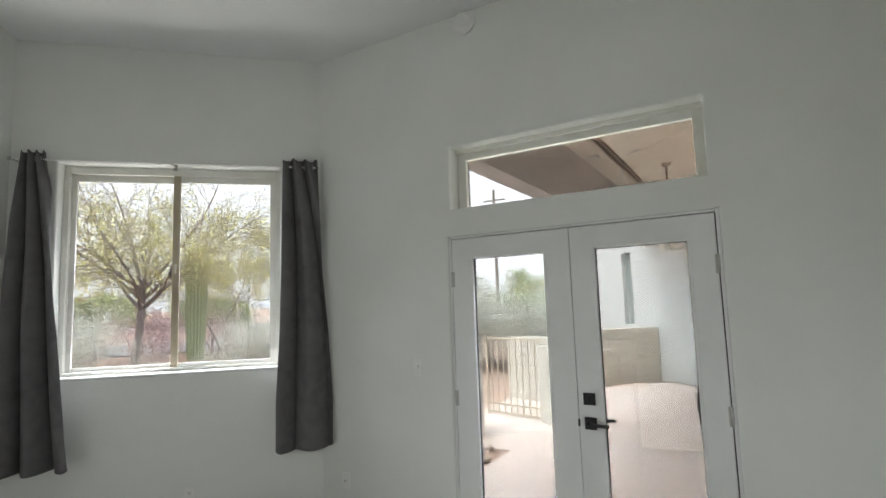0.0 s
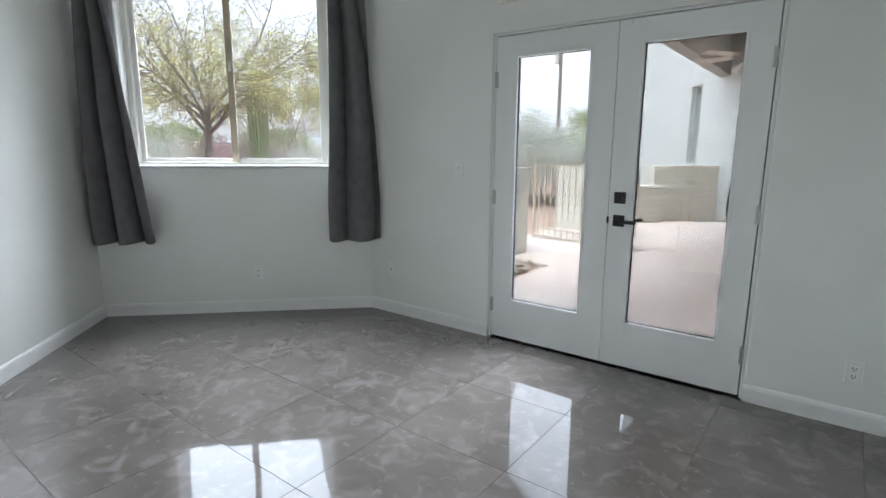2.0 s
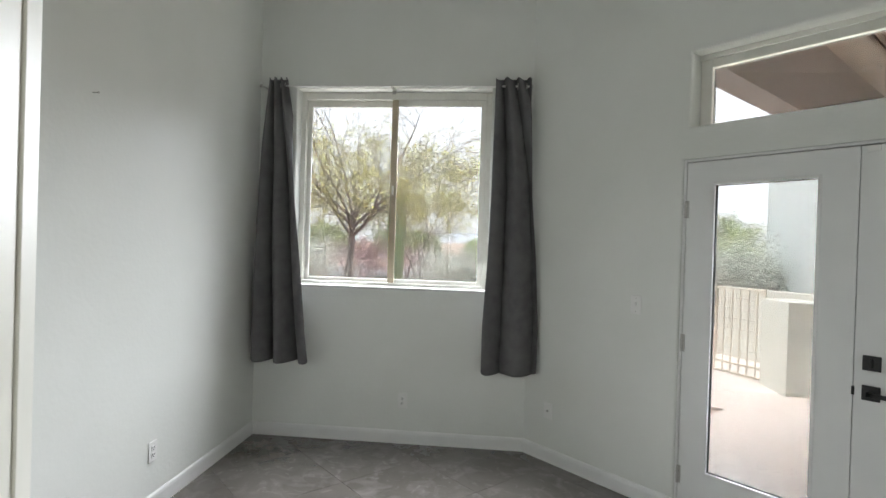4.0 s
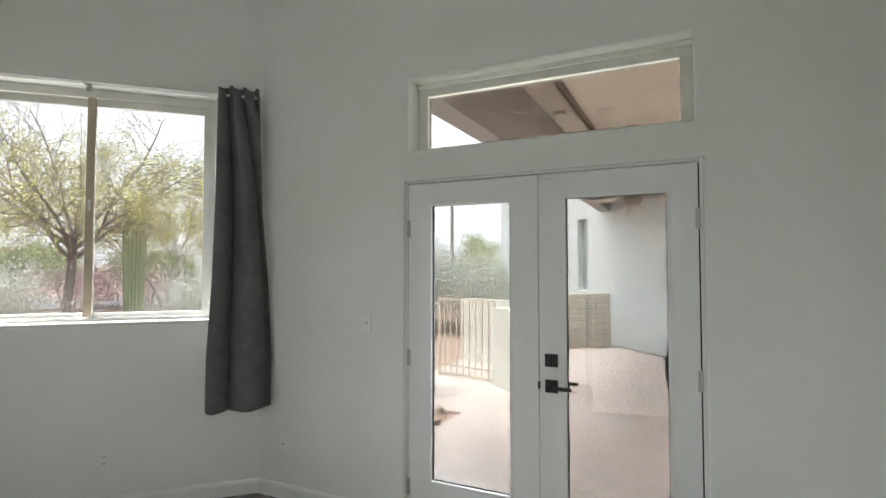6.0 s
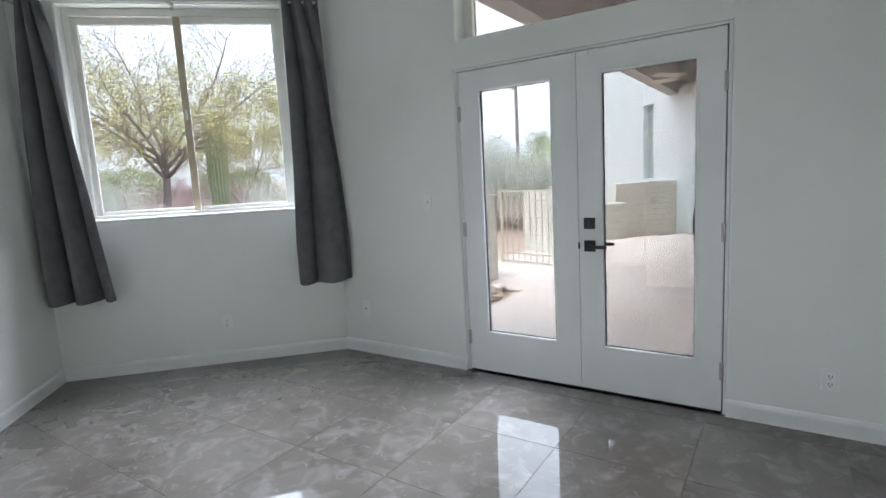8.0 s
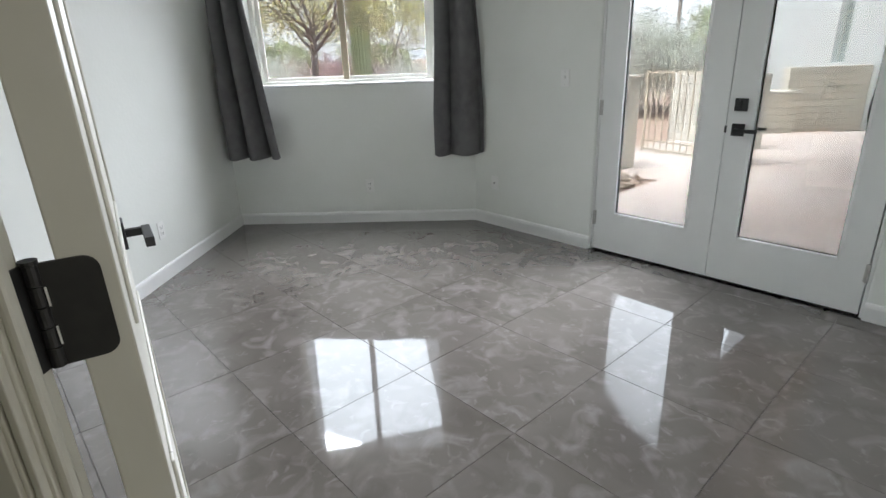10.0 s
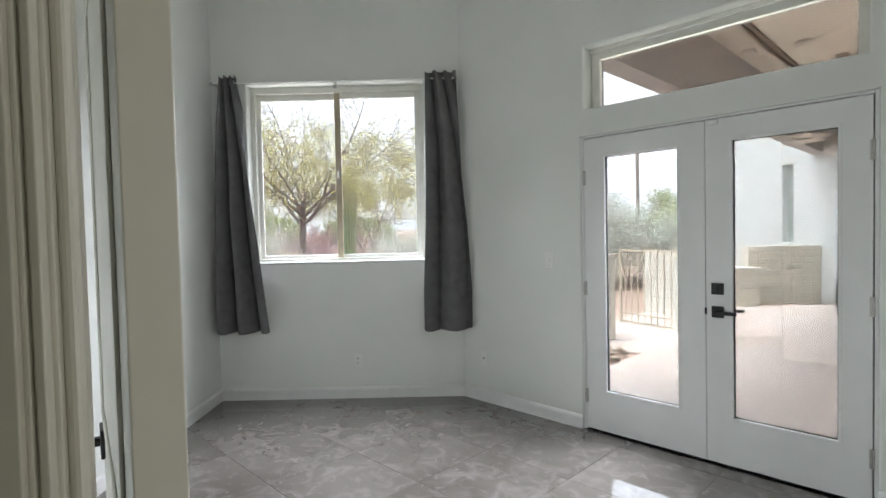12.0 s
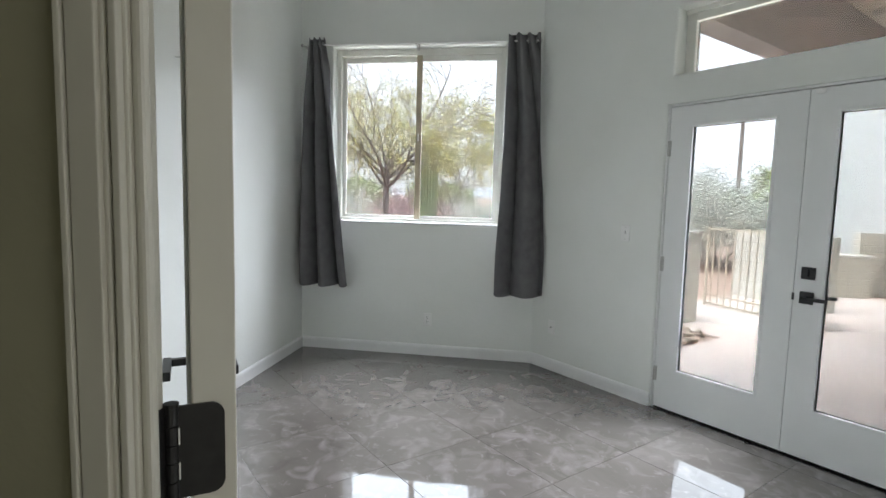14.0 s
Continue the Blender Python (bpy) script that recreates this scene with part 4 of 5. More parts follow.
def block_wall(name, m, length, depth, height, label, cap=True, course=0.105, brick=0.40, material=None):
    """Slump-block wall: length along x, front face at y = 0, depth to +y; the blocks are parts round a mortar core."""
    material = material or M_BLOCK
    th = empty(name, m, label, "wall", kind="structure")
    part("mortar_core", boxed(0.012, length - 0.012, 0.012, depth - 0.012, 0.0, height - 0.01), M_MORTAR, th)
    rows = max(1, round(height / course))
    ch = height / rows
    rnd = random.Random(len(name) * 7 + int(length * 100))
    for r in range(rows):
        x = 0.0
        first = brick * 0.5 if r % 2 else brick
        while x < length - 0.01:
            w = min(first, length - x)
            if length - x - w < 0.08:
                w = length - x
            first = brick
            key = (round(w, 2), round(depth, 2), round(ch, 3), rnd.randrange(3), material.name)
            if key not in BLOCK_MESH:
                bm = boxed(0.003, w - 0.003, 0.0, depth, 0.0035, ch - 0.0035, 0.007, segs=1)
                rr = random.Random(repr(key))
                for v in bm.verts:
                    v.co += Vector((0, rr.uniform(-0.006, 0.006), rr.uniform(-0.0025, 0.0025)))
                me = bpy.data.meshes.new("block")
                bmesh.ops.recalc_face_normals(bm, faces=bm.faces[:])
                bm.to_mesh(me)
                bm.free()
                me.materials.append(material)
                BLOCK_MESH[key] = me
            ob = new("block", BLOCK_MESH[key])
            ob.location = (x, rnd.uniform(-0.005, 0.005), r * ch)
            ob.parent = th
            x += w
    if cap:
        part("cap", boxed(-0.025, length + 0.025, -0.025, depth + 0.025, height, height + 0.045, 0.008), M_CAP, th, "pale flat cap")
    return th


GZ = -0.05
block_wall("low_wall", UV @ Matrix.Translation((5.60, 9.34, GZ)), 1.36, 0.2, 1.09, "low tan slump block wall abutting the white wall", cap=False)
block_wall("bench_wall", UV @ Matrix.Translation((4.50, 9.02, GZ)), 1.14, 0.40, 0.68, "low block bench wall with a pale flat cap")
tagged(part("gate_pier", boxed(3.16, 3.60, 6.27, 6.84, GZ, 1.02, 0.012), M_PALEBLOCK, m=UV), "smooth pale plastered pier beside the iron gate", "pier", kind="structure")
block_wall("gate_wall", Matrix.Translation((-3.75, 8.62, GZ)) @ Matrix.Rotation(radians(-15), 4, "Z"), 1.5, 0.2, 1.08, "pale block wall standing behind the gate", cap=False, course=0.15, material=M_PALEBLOCK)
pil = empty("pillar_wall", Matrix.Translation((-3.455, 5.72, GZ)), "pale plastered pillar with a flat white cap", "pillar", kind="structure")
part("shaft", boxed(0, 0.46, 0, 0.44, 0, 1.11, 0.014), M_PALEBLOCK, pil)
part("cap", boxed(-0.02, 0.48, -0.02, 0.46, 1.11, 1.155, 0.008), M_CAP, pil, "flat white cap")


def iron_gate(p0, p1, z0, z1):
    a, b2 = Vector(p0), Vector(p1)
    L = (b2 - a).length
    m = Matrix.Translation((a.x, a.y, 0)) @ Matrix.Rotation(math.atan2(b2.y - a.y, b2.x - a.x), 4, "Z")
    th = empty("metal_gate", m, "cream painted iron gate with upright bars", "gate")
    for z in (z0 + 0.02, z0 + 0.14, z1 - 0.03):
        part("rail", boxed(0, L, -0.012, 0.012, z - 0.014, z + 0.014, 0.003), M_GATE, th)
    n = 9
    for i in range(n + 1):
        x = L * i / n
        r = 0.016 if i in (0, n) else 0.0085
        x = min(max(x, r), L - r)
        part("bar", boxed(x - r, x + r, -r, r, z0 - (0.03 if i in (0, n) else 0), z1, 0.002), M_GATE, th)
    part("latch", boxed(L - 0.03, L + 0.05, -0.02, 0.02, 0.80, 0.87, 0.004), M_GATE, th)
    for z in (z0 + 0.1, z1 - 0.12):
        part("hinge", cyled(0.016, z - 0.04, z + 0.04, 10, m=Matrix.Translation((-0.012, 0, 0))), M_GATE, th)
    return th


iron_gate((-3.53, 7.34), (-2.57, 7.12), 0.0, 1.12)


def rock(loc, r, seed):
    rnd = random.Random(seed)
    bm = bmesh.new()
    bmesh.ops.create_icosphere(bm, subdivisions=1, radius=1.0)
    off = Vector((rnd.uniform(0, 50), rnd.uniform(0, 50), rnd.uniform(0, 50)))
    sc = Vector((rnd.uniform(0.8, 1.4), rnd.uniform(0.7, 1.1), rnd.uniform(0.45, 0.7)))
    for v in bm.verts:
        k = 1 + 0.45 * noise.noise(v.co * 1.3 + off)
        v.co = Vector((v.co.x * sc.x, v.co.y * sc.y, v.co.z * sc.z)) * k * r
    ob = part("rock", bm, M_ROCK, m=Matrix.Translation(loc) @ Matrix.Rotation(rnd.uniform(0, 6), 4, "Z"))
    return tagged(ob, "rough tan rock in the gravel bed beside the patio", "rock", "rocks by the pillar")


tagged(part("gravel_bed", prism([(-3.6, 3.4), (-2.405, 3.4), (-2.405, 5.595), (-3.6, 5.595)], -0.16, -0.05), M_GRAVEL), "gravel bed with rocks beside the patio", "ground", kind="structure")
rk = random.Random(5)
for i in range(44):
    x, y, r = -2.70 + rk.gauss(0, 0.11), 5.15 + rk.gauss(0, 0.26), rk.uniform(0.022, 0.062)
    rock((min(x, -2.44), min(y, 5.54), -0.05 + r * 0.3 + 0.05 * rk.random()), r, i + 11)


# crumbled earth and chips along the foot of the walls
rnd = random.Random(77)
bm = bmesh.new()
for k in range(170):
    if k < 110:
        p = UV @ Vector((U_WHITE - abs(rnd.gauss(0, 0.05)) - 0.01, rnd.uniform(5.2, 9.3), -0.016))
    else:
        p = UV @ Vector((rnd.uniform(5.6, 6.9), 9.33 - abs(rnd.gauss(0, 0.07)), -0.016))
    r = rnd.uniform(0.010, 0.032)
    box(bm, -r, r, -r * 0.7, r * 0.7, -0.004, r * 0.5, 0.0, Matrix.Translation(p) @ Matrix.Rotation(rnd.uniform(0, 6), 4, "Z") @ Matrix.Rotation(rnd.uniform(-0.3, 0.3), 4, "X"))
tagged(part("dirt_chips", bm, M_ROCK), "brown dirt and stone chips along the wall foot", "dirt", kind="stuff")


# ---- plants ----
def tube_mesh(segs, sides=5):
    vs, fs = [], []
    for p, q, r0, r1 in segs:
        d = (q - p)
        if d.length < 1e-5:
            continue
        d.normalize()
        a = d.orthogonal().normalized()
        c = d.cross(a)
        base = len(vs)
        for o, r in ((p, r0), (q, r1)):
            for k in range(sides):
                t = 2 * math.pi * k / sides
                vs.append(o + (a * math.cos(t) + c * math.sin(t)) * r)
        for k in range(sides):
            j = (k + 1) % sides
            fs.append((base + k, base + j, base + sides + j, base + sides + k))
    return vs, fs


def mesh_part(name, vs, fs, material, parent, label="", smooth=False):
    me = bpy.data.meshes.new(name)
    me.from_pydata([tuple(v) for v in vs], [], fs)
    me.update()
    if smooth:
        me.polygons.foreach_set("use_smooth", [True] * len(me.polygons))
    me.materials.append(material)
    ob = new(name, me)
    ob.parent = parent
    if label:
        tagged(ob, label)
    return ob


def grow(rnd, segs, tips, p, d, length, r, level, spread, up, kids, wig=0.25, stretch=1.0):
    n = 4
    for i in range(n):
        d = (d + Vector((rnd.uniform(-wig, wig), rnd.uniform(-wig, wig), rnd.uniform(-wig, wig) + up))).normalized()
        q = p + d * (length / n)
        r2 = r * (0.90 if level else 0.86)
        segs.append((p, q, r, r2))
        if level <= 1:
            tips.append((q, d, level))
        if level and i >= 1:
            for _ in range(kids if i < n - 1 else kids + 1):
                if rnd.random() < 0.72:
                    az = rnd.uniform(0, 2 * math.pi)
                    o = d.orthogonal().normalized()
                    o.rotate(Matrix.Rotation(az, 3, d))
                    nd = (d * (1 - spread) + o * spread + Vector((0, 0, 0.08))).normalized()
                    grow(rnd, segs, tips, q, nd, length * rnd.uniform(0.55, 0.78) * stretch, r2 * 0.58, level - 1, spread, up * 0.8, kids, wig, stretch)
        p, r = q, r2


def leaves_at(rnd, tips, per, spread, size, slim):
    vs, fs = [], []
    for p, d, lev in tips:
        for _ in range(per):
            c = p + Vector((rnd.gauss(0, spread), rnd.gauss(0, spread), rnd.gauss(0, spread)))
            a = Vector((rnd.gauss(0, 1), rnd.gauss(0, 1), rnd.gauss(0, 0.7))).normalized()
            b2 = a.orthogonal().normalized()
            b2.rotate(Matrix.Rotation(rnd.uniform(0, 6.28), 3, a))
            s1 = size * rnd.uniform(0.6, 1.3)
            i = len(vs)
            vs += [c - a * s1, c + b2 * s1 * slim, c + a * s1, c - b2 * s1 * slim]
            fs.append((i, i + 1, i + 2, i + 3))
    return vs, fs


def tree(name, loc, label, seed, trunks, length, r, level, spread, up, kids, bark, leaf, per, lspread, lsize, slim, category="tree", group="", wig=0.25, lean=0.35, stretch=1.0):
    rnd = random.Random(seed)
    th = empty(name, Matrix.Translation(loc), label, category, group)
    segs, tips = [], []
    for k in range(trunks):
        az = 2 * math.pi * k / trunks + rnd.uniform(-0.5, 0.5)
        ln = lean if trunks > 1 else 0.06
        grow(rnd, segs, tips, Vector((0.12 * r * math.cos(az), 0.12 * r * math.sin(az), -0.1)), Vector((ln * math.cos(az), ln * math.sin(az), 1)).normalized(), length, r, level, spread, up, kids, wig, stretch)
    big_segs = [s2 for s2 in segs if s2[2] > r * 0.10]
    thin = [s2 for s2 in segs if s2[2] <= r * 0.10]
    mesh_part("trunk", *tube_mesh(big_segs, 7), bark, th, smooth=True)
    tagged(mesh_part("twigs", *tube_mesh(thin, 3), bark, th), kind="stuff")
    if per:
        mesh_part("crown", *leaves_at(rnd, tips, per, lspread, lsize, slim), leaf, th)
    return th


def at(x, y, dz=0.0):
    return (x, y, ground_z(x, y) + dz)


def bough(rnd, segs, tips, p, d, length, r0, r1, bend, n=7, level=0):
    """One arching branch; its points go to tips with their level."""
    pts = []
    for i in range(n):
        d = (d + Vector((rnd.uniform(-0.16, 0.16), rnd.uniform(-0.16, 0.16), rnd.uniform(-0.12, 0.12) + bend))).normalized()
        q = p + d * (length / n)
        ra, rb = r0 + (r1 - r0) * i / n, r0 + (r1 - r0) * (i + 1) / n
        segs.append((p, q, ra, rb))
        pts.append((q.copy(), d.copy(), rb))
        tips.append((q.copy(), d.copy(), level))
        p = q
    return pts


def aside(rnd, d, spread, lift):
    o = d.orthogonal().normalized()
    o.rotate(Matrix.Rotation(rnd.uniform(0, 2 * math.pi), 3, d))
    return (d * (1 - spread) + o * spread + Vector((0, 0, lift))).normalized()


def spreading_tree(loc, label, seed, stems, fork, limbs, reach, bark, leaf, leaf_band, per, size, girth=0.15):
    """A low desert tree: stems up to the fork, long arching limbs, boughs and fine twigs, leaves in loose clumps."""
    rnd = random.Random(seed)
    th = empty("desert_tree", Matrix.Translation(loc), label, "tree", "trees before the window")
    wood, fine, tips, none = [], [], [], []
    heads = []
    for k in range(stems):
        az = 2 * math.pi * k / stems + rnd.uniform(-0.4, 0.4)
        lean = 0.05 if stems == 1 else 0.42
        heads += bough(rnd, wood, none, Vector((0.1 * math.cos(az), 0.1 * math.sin(az), -0.15)), Vector((lean * math.cos(az), lean * math.sin(az), 1)).normalized(), fork, girth, girth * 0.72, 0.03, 8)[-3:]
    for k in range(limbs):
        az = 2 * math.pi * (k + rnd.uniform(-0.3, 0.3)) / limbs
        p, d, r = heads[k % len(heads)]
        rise = rnd.uniform(0.55, 1.7)
        limb = bough(rnd, wood, none, p, Vector((math.cos(az), math.sin(az), rise)).normalized(), reach * rnd.uniform(0.85, 1.15), girth * 0.42, 0.014, -0.012, 9)
        for q, dq, rq in limb[1:]:
            for _ in range(2):
                sub = bough(rnd, wood, none, q, aside(rnd, dq, 0.58, 0.06), reach * rnd.uniform(0.26, 0.44), max(0.011, rq * 0.45), 0.008, -0.02, 6)
                for q2, d2, r2 in sub[1:]:
                    for _ in range(2):
                        bough(rnd, fine, tips, q2, aside(rnd, d2, 0.55, 0.02), reach * rnd.uniform(0.12, 0.26), 0.0075, 0.004, -0.06, 4)
    mesh_part("trunk", *tube_mesh(wood, 6), bark, th, smooth=True)
    tagged(mesh_part("twigs", *tube_mesh(fine, 3), M_TWIG, th), kind="stuff")
    lo, hi = leaf_band
    kept = []
    for t in tips:
        c = noise.noise(t[0] * 0.8) + 0.5 * noise.noise(t[0] * 2.1)
        full = 1.0 if lo < t[0].z < hi else 0.12
        if rnd.random() < full * (0.85 if c > -0.10 else 0.22):
            kept.append(t)
    mesh_part("crown", *leaves_at(rnd, kept, per, 0.13, size, 0.36), leaf, th)
    return th


spreading_tree(at(-17.4, 9.7), "spreading desert tree with dark limbs and sparse yellow-green leaves", 12, 1, 2.7, 10, 4.3, M_BARK, M_LEAFY, (2.3, 5.8), 6, 0.045)
spreading_tree(at(-19.4, 14.6), "desert tree with thin pale stems and clumps of yellow-green leaves", 8, 3, 2.0, 10, 4.5, M_TWIG, M_LEAFY, (2.2, 5.4), 7, 0.050, 0.08)
for i, (x, y, s2) in enumerate(((-20.2, 11.3, 1.0), (-19.9, 14.4, 1.0), (-21.0, 12.6, 1.1))):
    tree("cholla_shrub", at(x, y), "gnarled purple-brown cholla shrub with crooked stems", 40 + i, 3, 1.15 * s2, 0.06, 3, 0.75, 0.02, 2, M_CHOLLA, M_CHOLLA, 1, 0.05, 0.045, 0.5, category="shrub", group="cholla shrubs", wig=0.45, lean=0.5)
for i, (x, y, s2) in enumerate(((-14.0, 6.5, 2.1), (-15.8, 6.0, 2.3), (-12.0, 10.2, 1.65), (-11.6, 11.4, 1.6), (-24.5, 9.0, 1.2))):
    tree("brittlebush", at(x, y), "rounded silver-green desert bush", 60 + i, 12, 0.58 * s2, 0.018, 2, 0.55, 0.02, 2, M_TWIG, M_LEAFS, 9, 0.12, 0.034, 0.35, category="shrub", group="silver bushes", lean=0.9)


def saguaro(loc, height, r, label, ribs=18, arm=False):
    th = empty("saguaro_cactus", Matrix.Translation(loc), label, "cactus", "saguaro cacti")
    bm = bmesh.new()
    n, nz = ribs * 4, 26
    rings = []
    for k in range(nz + 1):
        q = k / nz
        z = height * q
        rad = r * (0.80 + 0.24 * math.sin(min(1, q * 1.3) * math.pi * 0.6))
        if q > 0.88:
            rad *= math.sqrt(max(0.02, 1 - ((q - 0.88) / 0.12) ** 2))
        rings.append([bm.verts.new(((rad * (1 + 0.085 * math.cos(ribs * 2 * math.pi * i / n))) * math.cos(2 * math.pi * i / n),
                                    (rad * (1 + 0.085 * math.cos(ribs * 2 * math.pi * i / n))) * math.sin(2 * math.pi * i / n), z)) for i in range(n)])
    for a, c in zip(rings, rings[1:]):
        for i in range(n):
            bm.faces.new([a[i], a[(i + 1) % n], c[(i + 1) % n], c[i]])
    bm.faces.new(rings[-1])
    part("stem", bm, M_CACTUS, th, smooth=True)
    segs = []
    for j in range(ribs):
        t = 2 * math.pi * j / ribs
        for k in range(14):
            z0, z1 = height * 0.86 * k / 14, height * 0.86 * (k + 1) / 14
            def rad_at(z):
                return r * (0.80 + 0.24 * math.sin(min(1, z / height * 1.3) * math.pi * 0.6)) * 1.088
            segs.append((Vector((rad_at(z0) * math.cos(t), rad_at(z0) * math.sin(t), z0)), Vector((rad_at(z1) * math.cos(t), rad_at(z1) * math.sin(t), z1)), 0.008, 0.008))
    mesh_part("spine_rows", *tube_mesh(segs, 3), M_SPINE, th, "pale rows of spines along the ribs")
    if arm:
        segs = []
        pts = [Vector((0, 0, height * 0.55)), Vector((r * 2.6, 0, height * 0.58)), Vector((r * 3.4, 0, height * 0.66)), Vector((r * 3.5, 0, height * 0.85))]
        for p, q in zip(pts, pts[1:]):
            segs.append((p, q, r * 0.6, r * 0.6))
        mesh_part("arm", *tube_mesh(segs, 10), M_CACTUS, th, smooth=True)
    return th


saguaro(at(-17.7, 12.1, -0.05), 4.35, 0.33, "stout ribbed green saguaro cactus in front of the window")
saguaro(at(-8.9, 29.0, -0.05), 5.9, 0.20, "slim distant saguaro cactus with one arm", 12, True)

# shrubs and trees seen past the gate
for i, (x, y, s2) in enumerate(((-6.4, 13.6, 1.75), (-8.3, 13.9, 1.6), (-5.4, 15.2, 1.2))):
    tree("brittlebush", at(x, y), "large grey twiggy bush behind the gate", 71 + i, 7, 0.70 * s2, 0.030, 3, 0.5, 0.03, 2, M_TWIG, M_LEAFS, 9, 0.14, 0.034, 0.35, category="shrub", group="silver bushes", lean=0.6)
for i, (x, y, s2) in enumerate(((-15.5, 28.5, 0.95), (-13.2, 28.0, 1.0), (-11.0, 28.5, 1.0), (-8.6, 29.0, 1.0), (-18.0, 29.0, 0.9), (-6.0, 30.0, 1.0), (-3.0, 31.0, 1.0))):
    tree("palo_verde_bush", at(x, y), "dense pale green palo verde bush", 90 + i, 7, 0.98 * s2, 0.06, 3, 0.6, 0.03, 2, M_LEAFG, M_LEAFG, 8, 0.28, 0.05, 0.4, category="shrub", group="green bushes", lean=0.9)
tree("desert_tree", at(-14.6, 38.0), "airy desert tree rising above the green bushes", 128, 3, 1.75, 0.08, 4, 0.5, 0.05, 2, M_TWIG, M_LEAFF, 1, 0.2, 0.08, 0.4, category="tree", group="distant trees", lean=0.4)
for i, (x, y, s2) in enumerate(((-46, 22, 1.9), (-44, 18.5, 1.7), (-52, 27, 2.1), (-41, 31, 1.6), (-50, 34, 2.0), (-44, 42, 1.2), (-38, 48, 1.3), (-58, 20, 1.4), (-60, 44, 1.5), (-28, 52, 1.3), (-52, 12, 1.2), (-64, 30, 1.5), (-30, 30, 0.9), (-14, 62, 1.4), (-4, 66, 1.4))):
    tree("desert_tree", at(x, y), "distant round green desert tree", 130 + i, 5, 0.75 * s2, 0.06, 3, 0.62, 0.03, 2, M_BARK, M_LEAFF, 9, 0.30, 0.10, 0.45, category="tree", group="distant trees", lean=0.7)

# utility pole
up_ = empty("utility_pole", Matrix.Translation(at(-16.8, 36.5)), "wooden utility pole with a crossarm and transformer", "utility pole")
part("pole", cyled(0.15, -0.2, 10.2, 14, r2=0.11), M_POLE, up_)
part("crossarm", boxed(-0.9, 0.9, -0.06, 0.06, 9.3, 9.42, 0.01), M_POLE, up_)
for x in (-0.8, 0.5, 0.8):
    part("insulator", cyled(0.05, 9.42, 9.58, 10, r2=0.03), M_SLOT, up_)
part("transformer", cyled(0.2, 7.2, 7.9, 16, m=Matrix.Translation((-0.3, 0, 0))), M_CAP, up_)


# distant houses and hill
def far_house(x, y, w, d, h, rot, body, label):
    th = empty("house", Matrix.Translation(at(x, y, -0.2)) @ Matrix.Rotation(radians(rot), 4, "Z"), label, "house", "distant houses")
    part("wall", boxed(-w / 2, w / 2, -d / 2, d / 2, 0, h, 0.05), body, th)
    part("parapet", boxed(-w / 2 - 0.08, w / 2 + 0.08, -d / 2 - 0.08, d / 2 + 0.08, h, h + 0.35, 0.04), body, th)
    bm = bmesh.new()
    a = [bm.verts.new(p) for p in ((-w * 0.3, -d / 2 - 0.3, h + 0.35), (w * 0.3, -d / 2 - 0.3, h + 0.35), (w * 0.3, d / 2, h + 0.35), (-w * 0.3, d / 2, h + 0.35), (-w * 0.24, 0, h + 1.3), (w * 0.24, 0, h + 1.3))]
    for f in ((0, 1, 5, 4), (1, 2, 5), (2, 3, 4, 5), (3, 0, 4), (3, 2, 1, 0)):
        bm.faces.new([a[i] for i in f])
    part("roof", bm, M_REDROOF, th, "low red clay tile roof")
    for k in range(4):
        u = -w / 2 + w * (k + 0.5) / 4
        wn = part("window", boxed(u - 0.6, u + 0.6, -d / 2 - 0.05, -d / 2 + 0.05, 1.0, 2.2, 0.02), M_VINYL, th)
        part("pane", boxed(u - 0.52, u + 0.52, -d / 2 - 0.07, -d / 2 - 0.04, 1.08, 2.12), M_DARKWIN, wn)
    return th


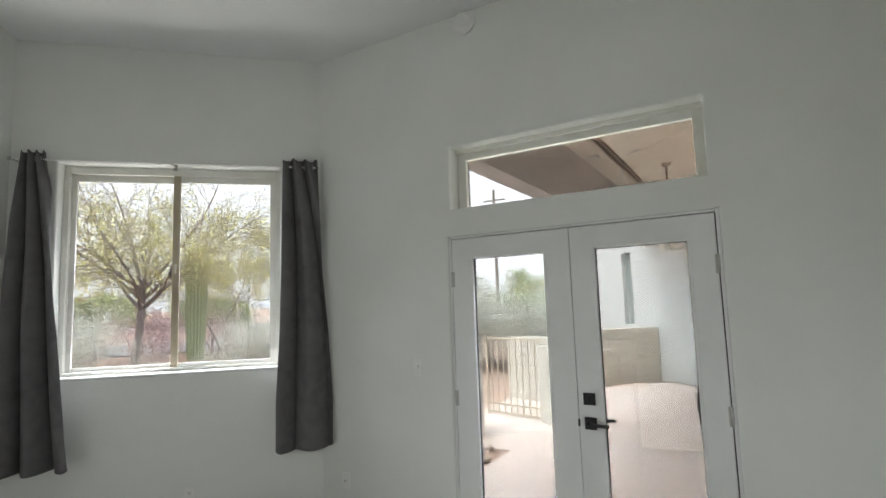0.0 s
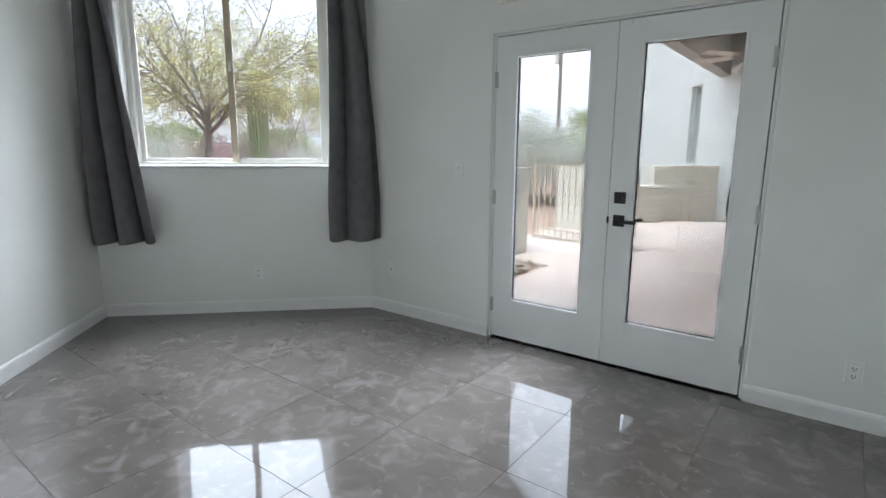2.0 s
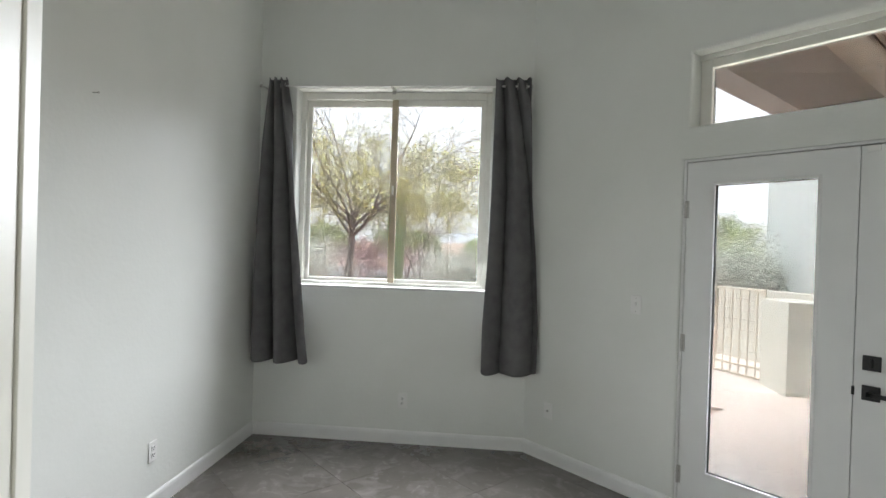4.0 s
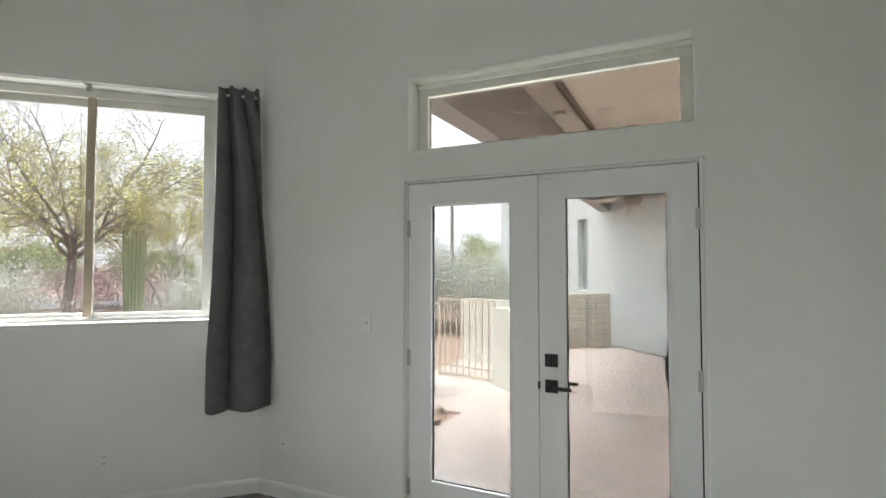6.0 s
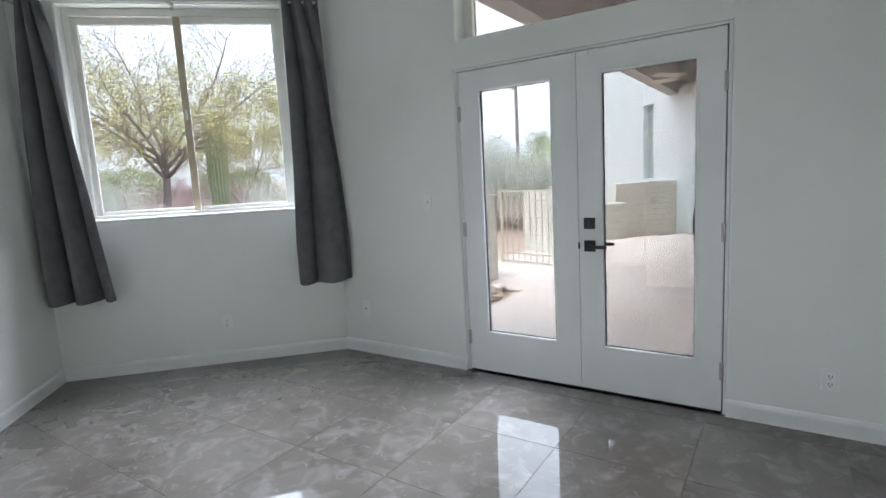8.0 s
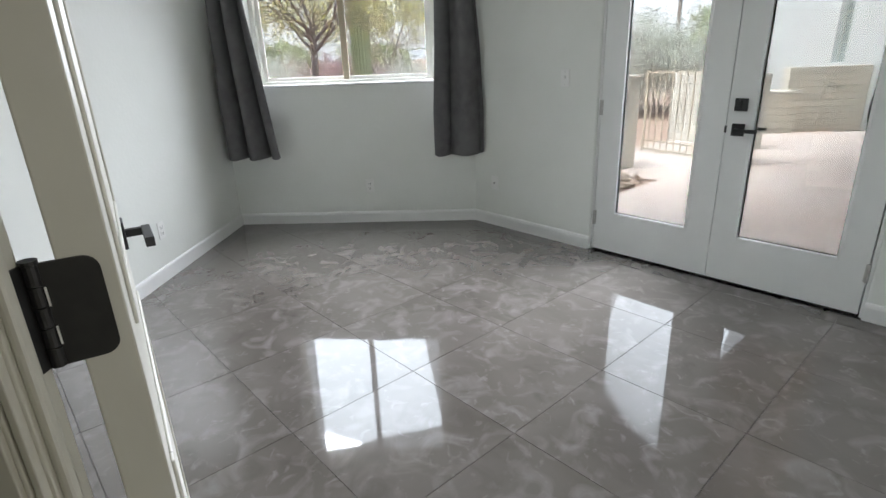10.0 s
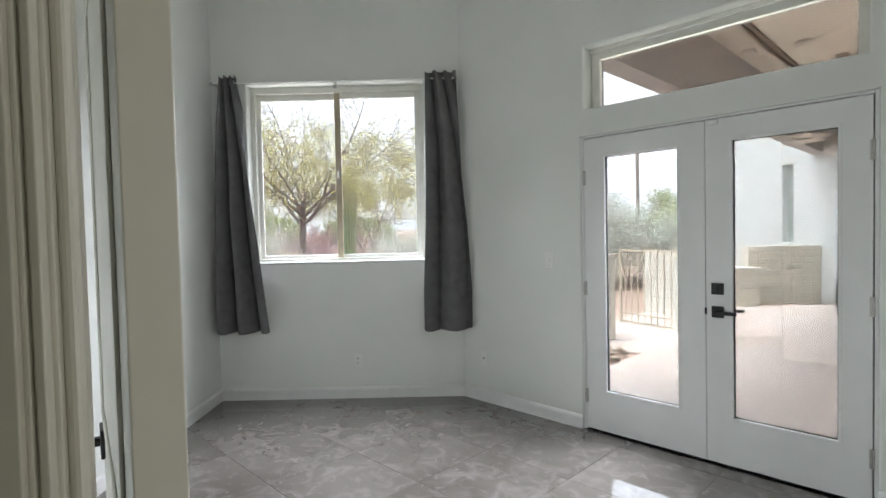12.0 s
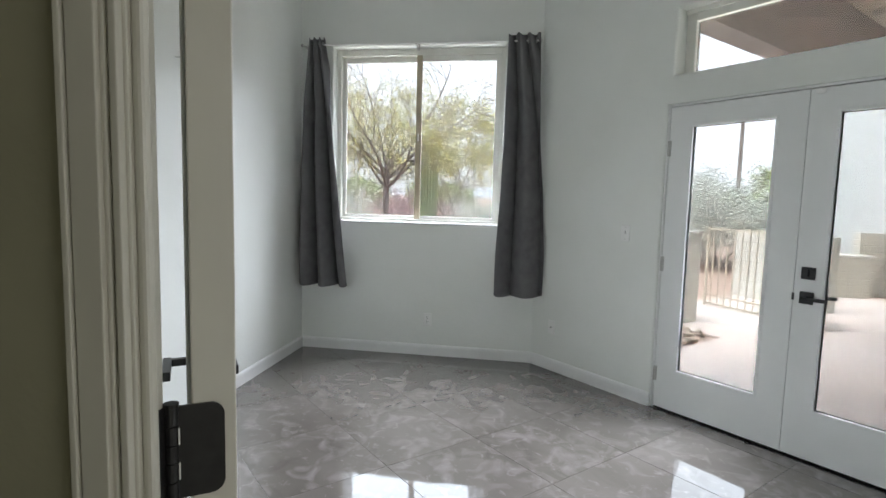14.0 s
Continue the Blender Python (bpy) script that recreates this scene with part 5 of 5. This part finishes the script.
far_house(-112, 52, 13, 9, 3.0, 62, M_ADOBE, "long orange adobe house across the road")
far_house(-86, 98, 18, 9, 3.0, 42, M_ADOBE, "orange adobe house with a red tiled roof")
far_house(-128, 16, 18, 9, 3.2, 82, M_SOFFIT, "tan stucco house beyond the driveway")
bm = bmesh.new()
n = 60
lo, hi = [], []
for i in range(n + 1):
    t = radians(-60 + 150 * i / n)
    R = 900
    h = 14 + 22 * max(0.0, noise.noise(Vector((i * 0.17, 3.1, 0)))) + 10 * noise.noise(Vector((i * 0.5, 7.7, 0)))
    lo.append(bm.verts.new((-R * math.sin(t), R * math.cos(t), -5)))
    hi.append(bm.verts.new((-R * 1.06 * math.sin(t), R * 1.06 * math.cos(t), max(h, 3))))
for i in range(n):
    bm.faces.new([lo[i], lo[i + 1], hi[i + 1], hi[i]])
tagged(part("hills", bm, M_HILL), "low hazy blue hills along the horizon", "backdrop", kind="structure")

# ---- floor tiles, laid square to the glass doors ----
TILE, TX_, TY_, JOINT = 0.606, -0.116, 2.935, 0.0024
TILE_MESH = {}


def lay_tiles(parent_name, planes, label):
    th = empty(parent_name, Matrix.Identity(4), label, "floor", kind="structure")
    for i in range(-12, 8):
        for j in range(-10, 6):
            x, y = TX_ + i * TILE, TY_ + j * TILE
            h = JOINT / 2
            sq = [(x + h, y + h), (x + TILE - h, y + h), (x + TILE - h, y + TILE - h), (x + h, y + TILE - h)]
            poly = clip(sq, planes)
            if len(poly) < 3:
                continue
            cx, cy = x + TILE / 2, y + TILE / 2
            key = tuple((round(px - cx, 3), round(py - cy, 3)) for px, py in poly)
            if key not in TILE_MESH:
                bm = prism(list(key), -0.010, 0.0)
                top = [e for e in bm.edges if all(abs(v.co.z) < 1e-6 for v in e.verts)]
                bmesh.ops.bevel(bm, geom=top, offset=0.0005, segments=1, affect="EDGES")
                me = bpy.data.meshes.new("tile")
                bmesh.ops.recalc_face_normals(bm, faces=bm.faces[:])
                bm.to_mesh(me)
                bm.free()
                me.materials.append(M_TILE)
                TILE_MESH[key] = me
            ob = new("tile", TILE_MESH[key])
            ob.location = (cx, cy, 0.0)
            ob.parent = th


lay_tiles("floor", ROOM_PLANES, "polished grey marbled porcelain floor tiles")
lay_tiles("hall_floor", HALL_PLANES, "polished grey marbled porcelain tiles in the hall")
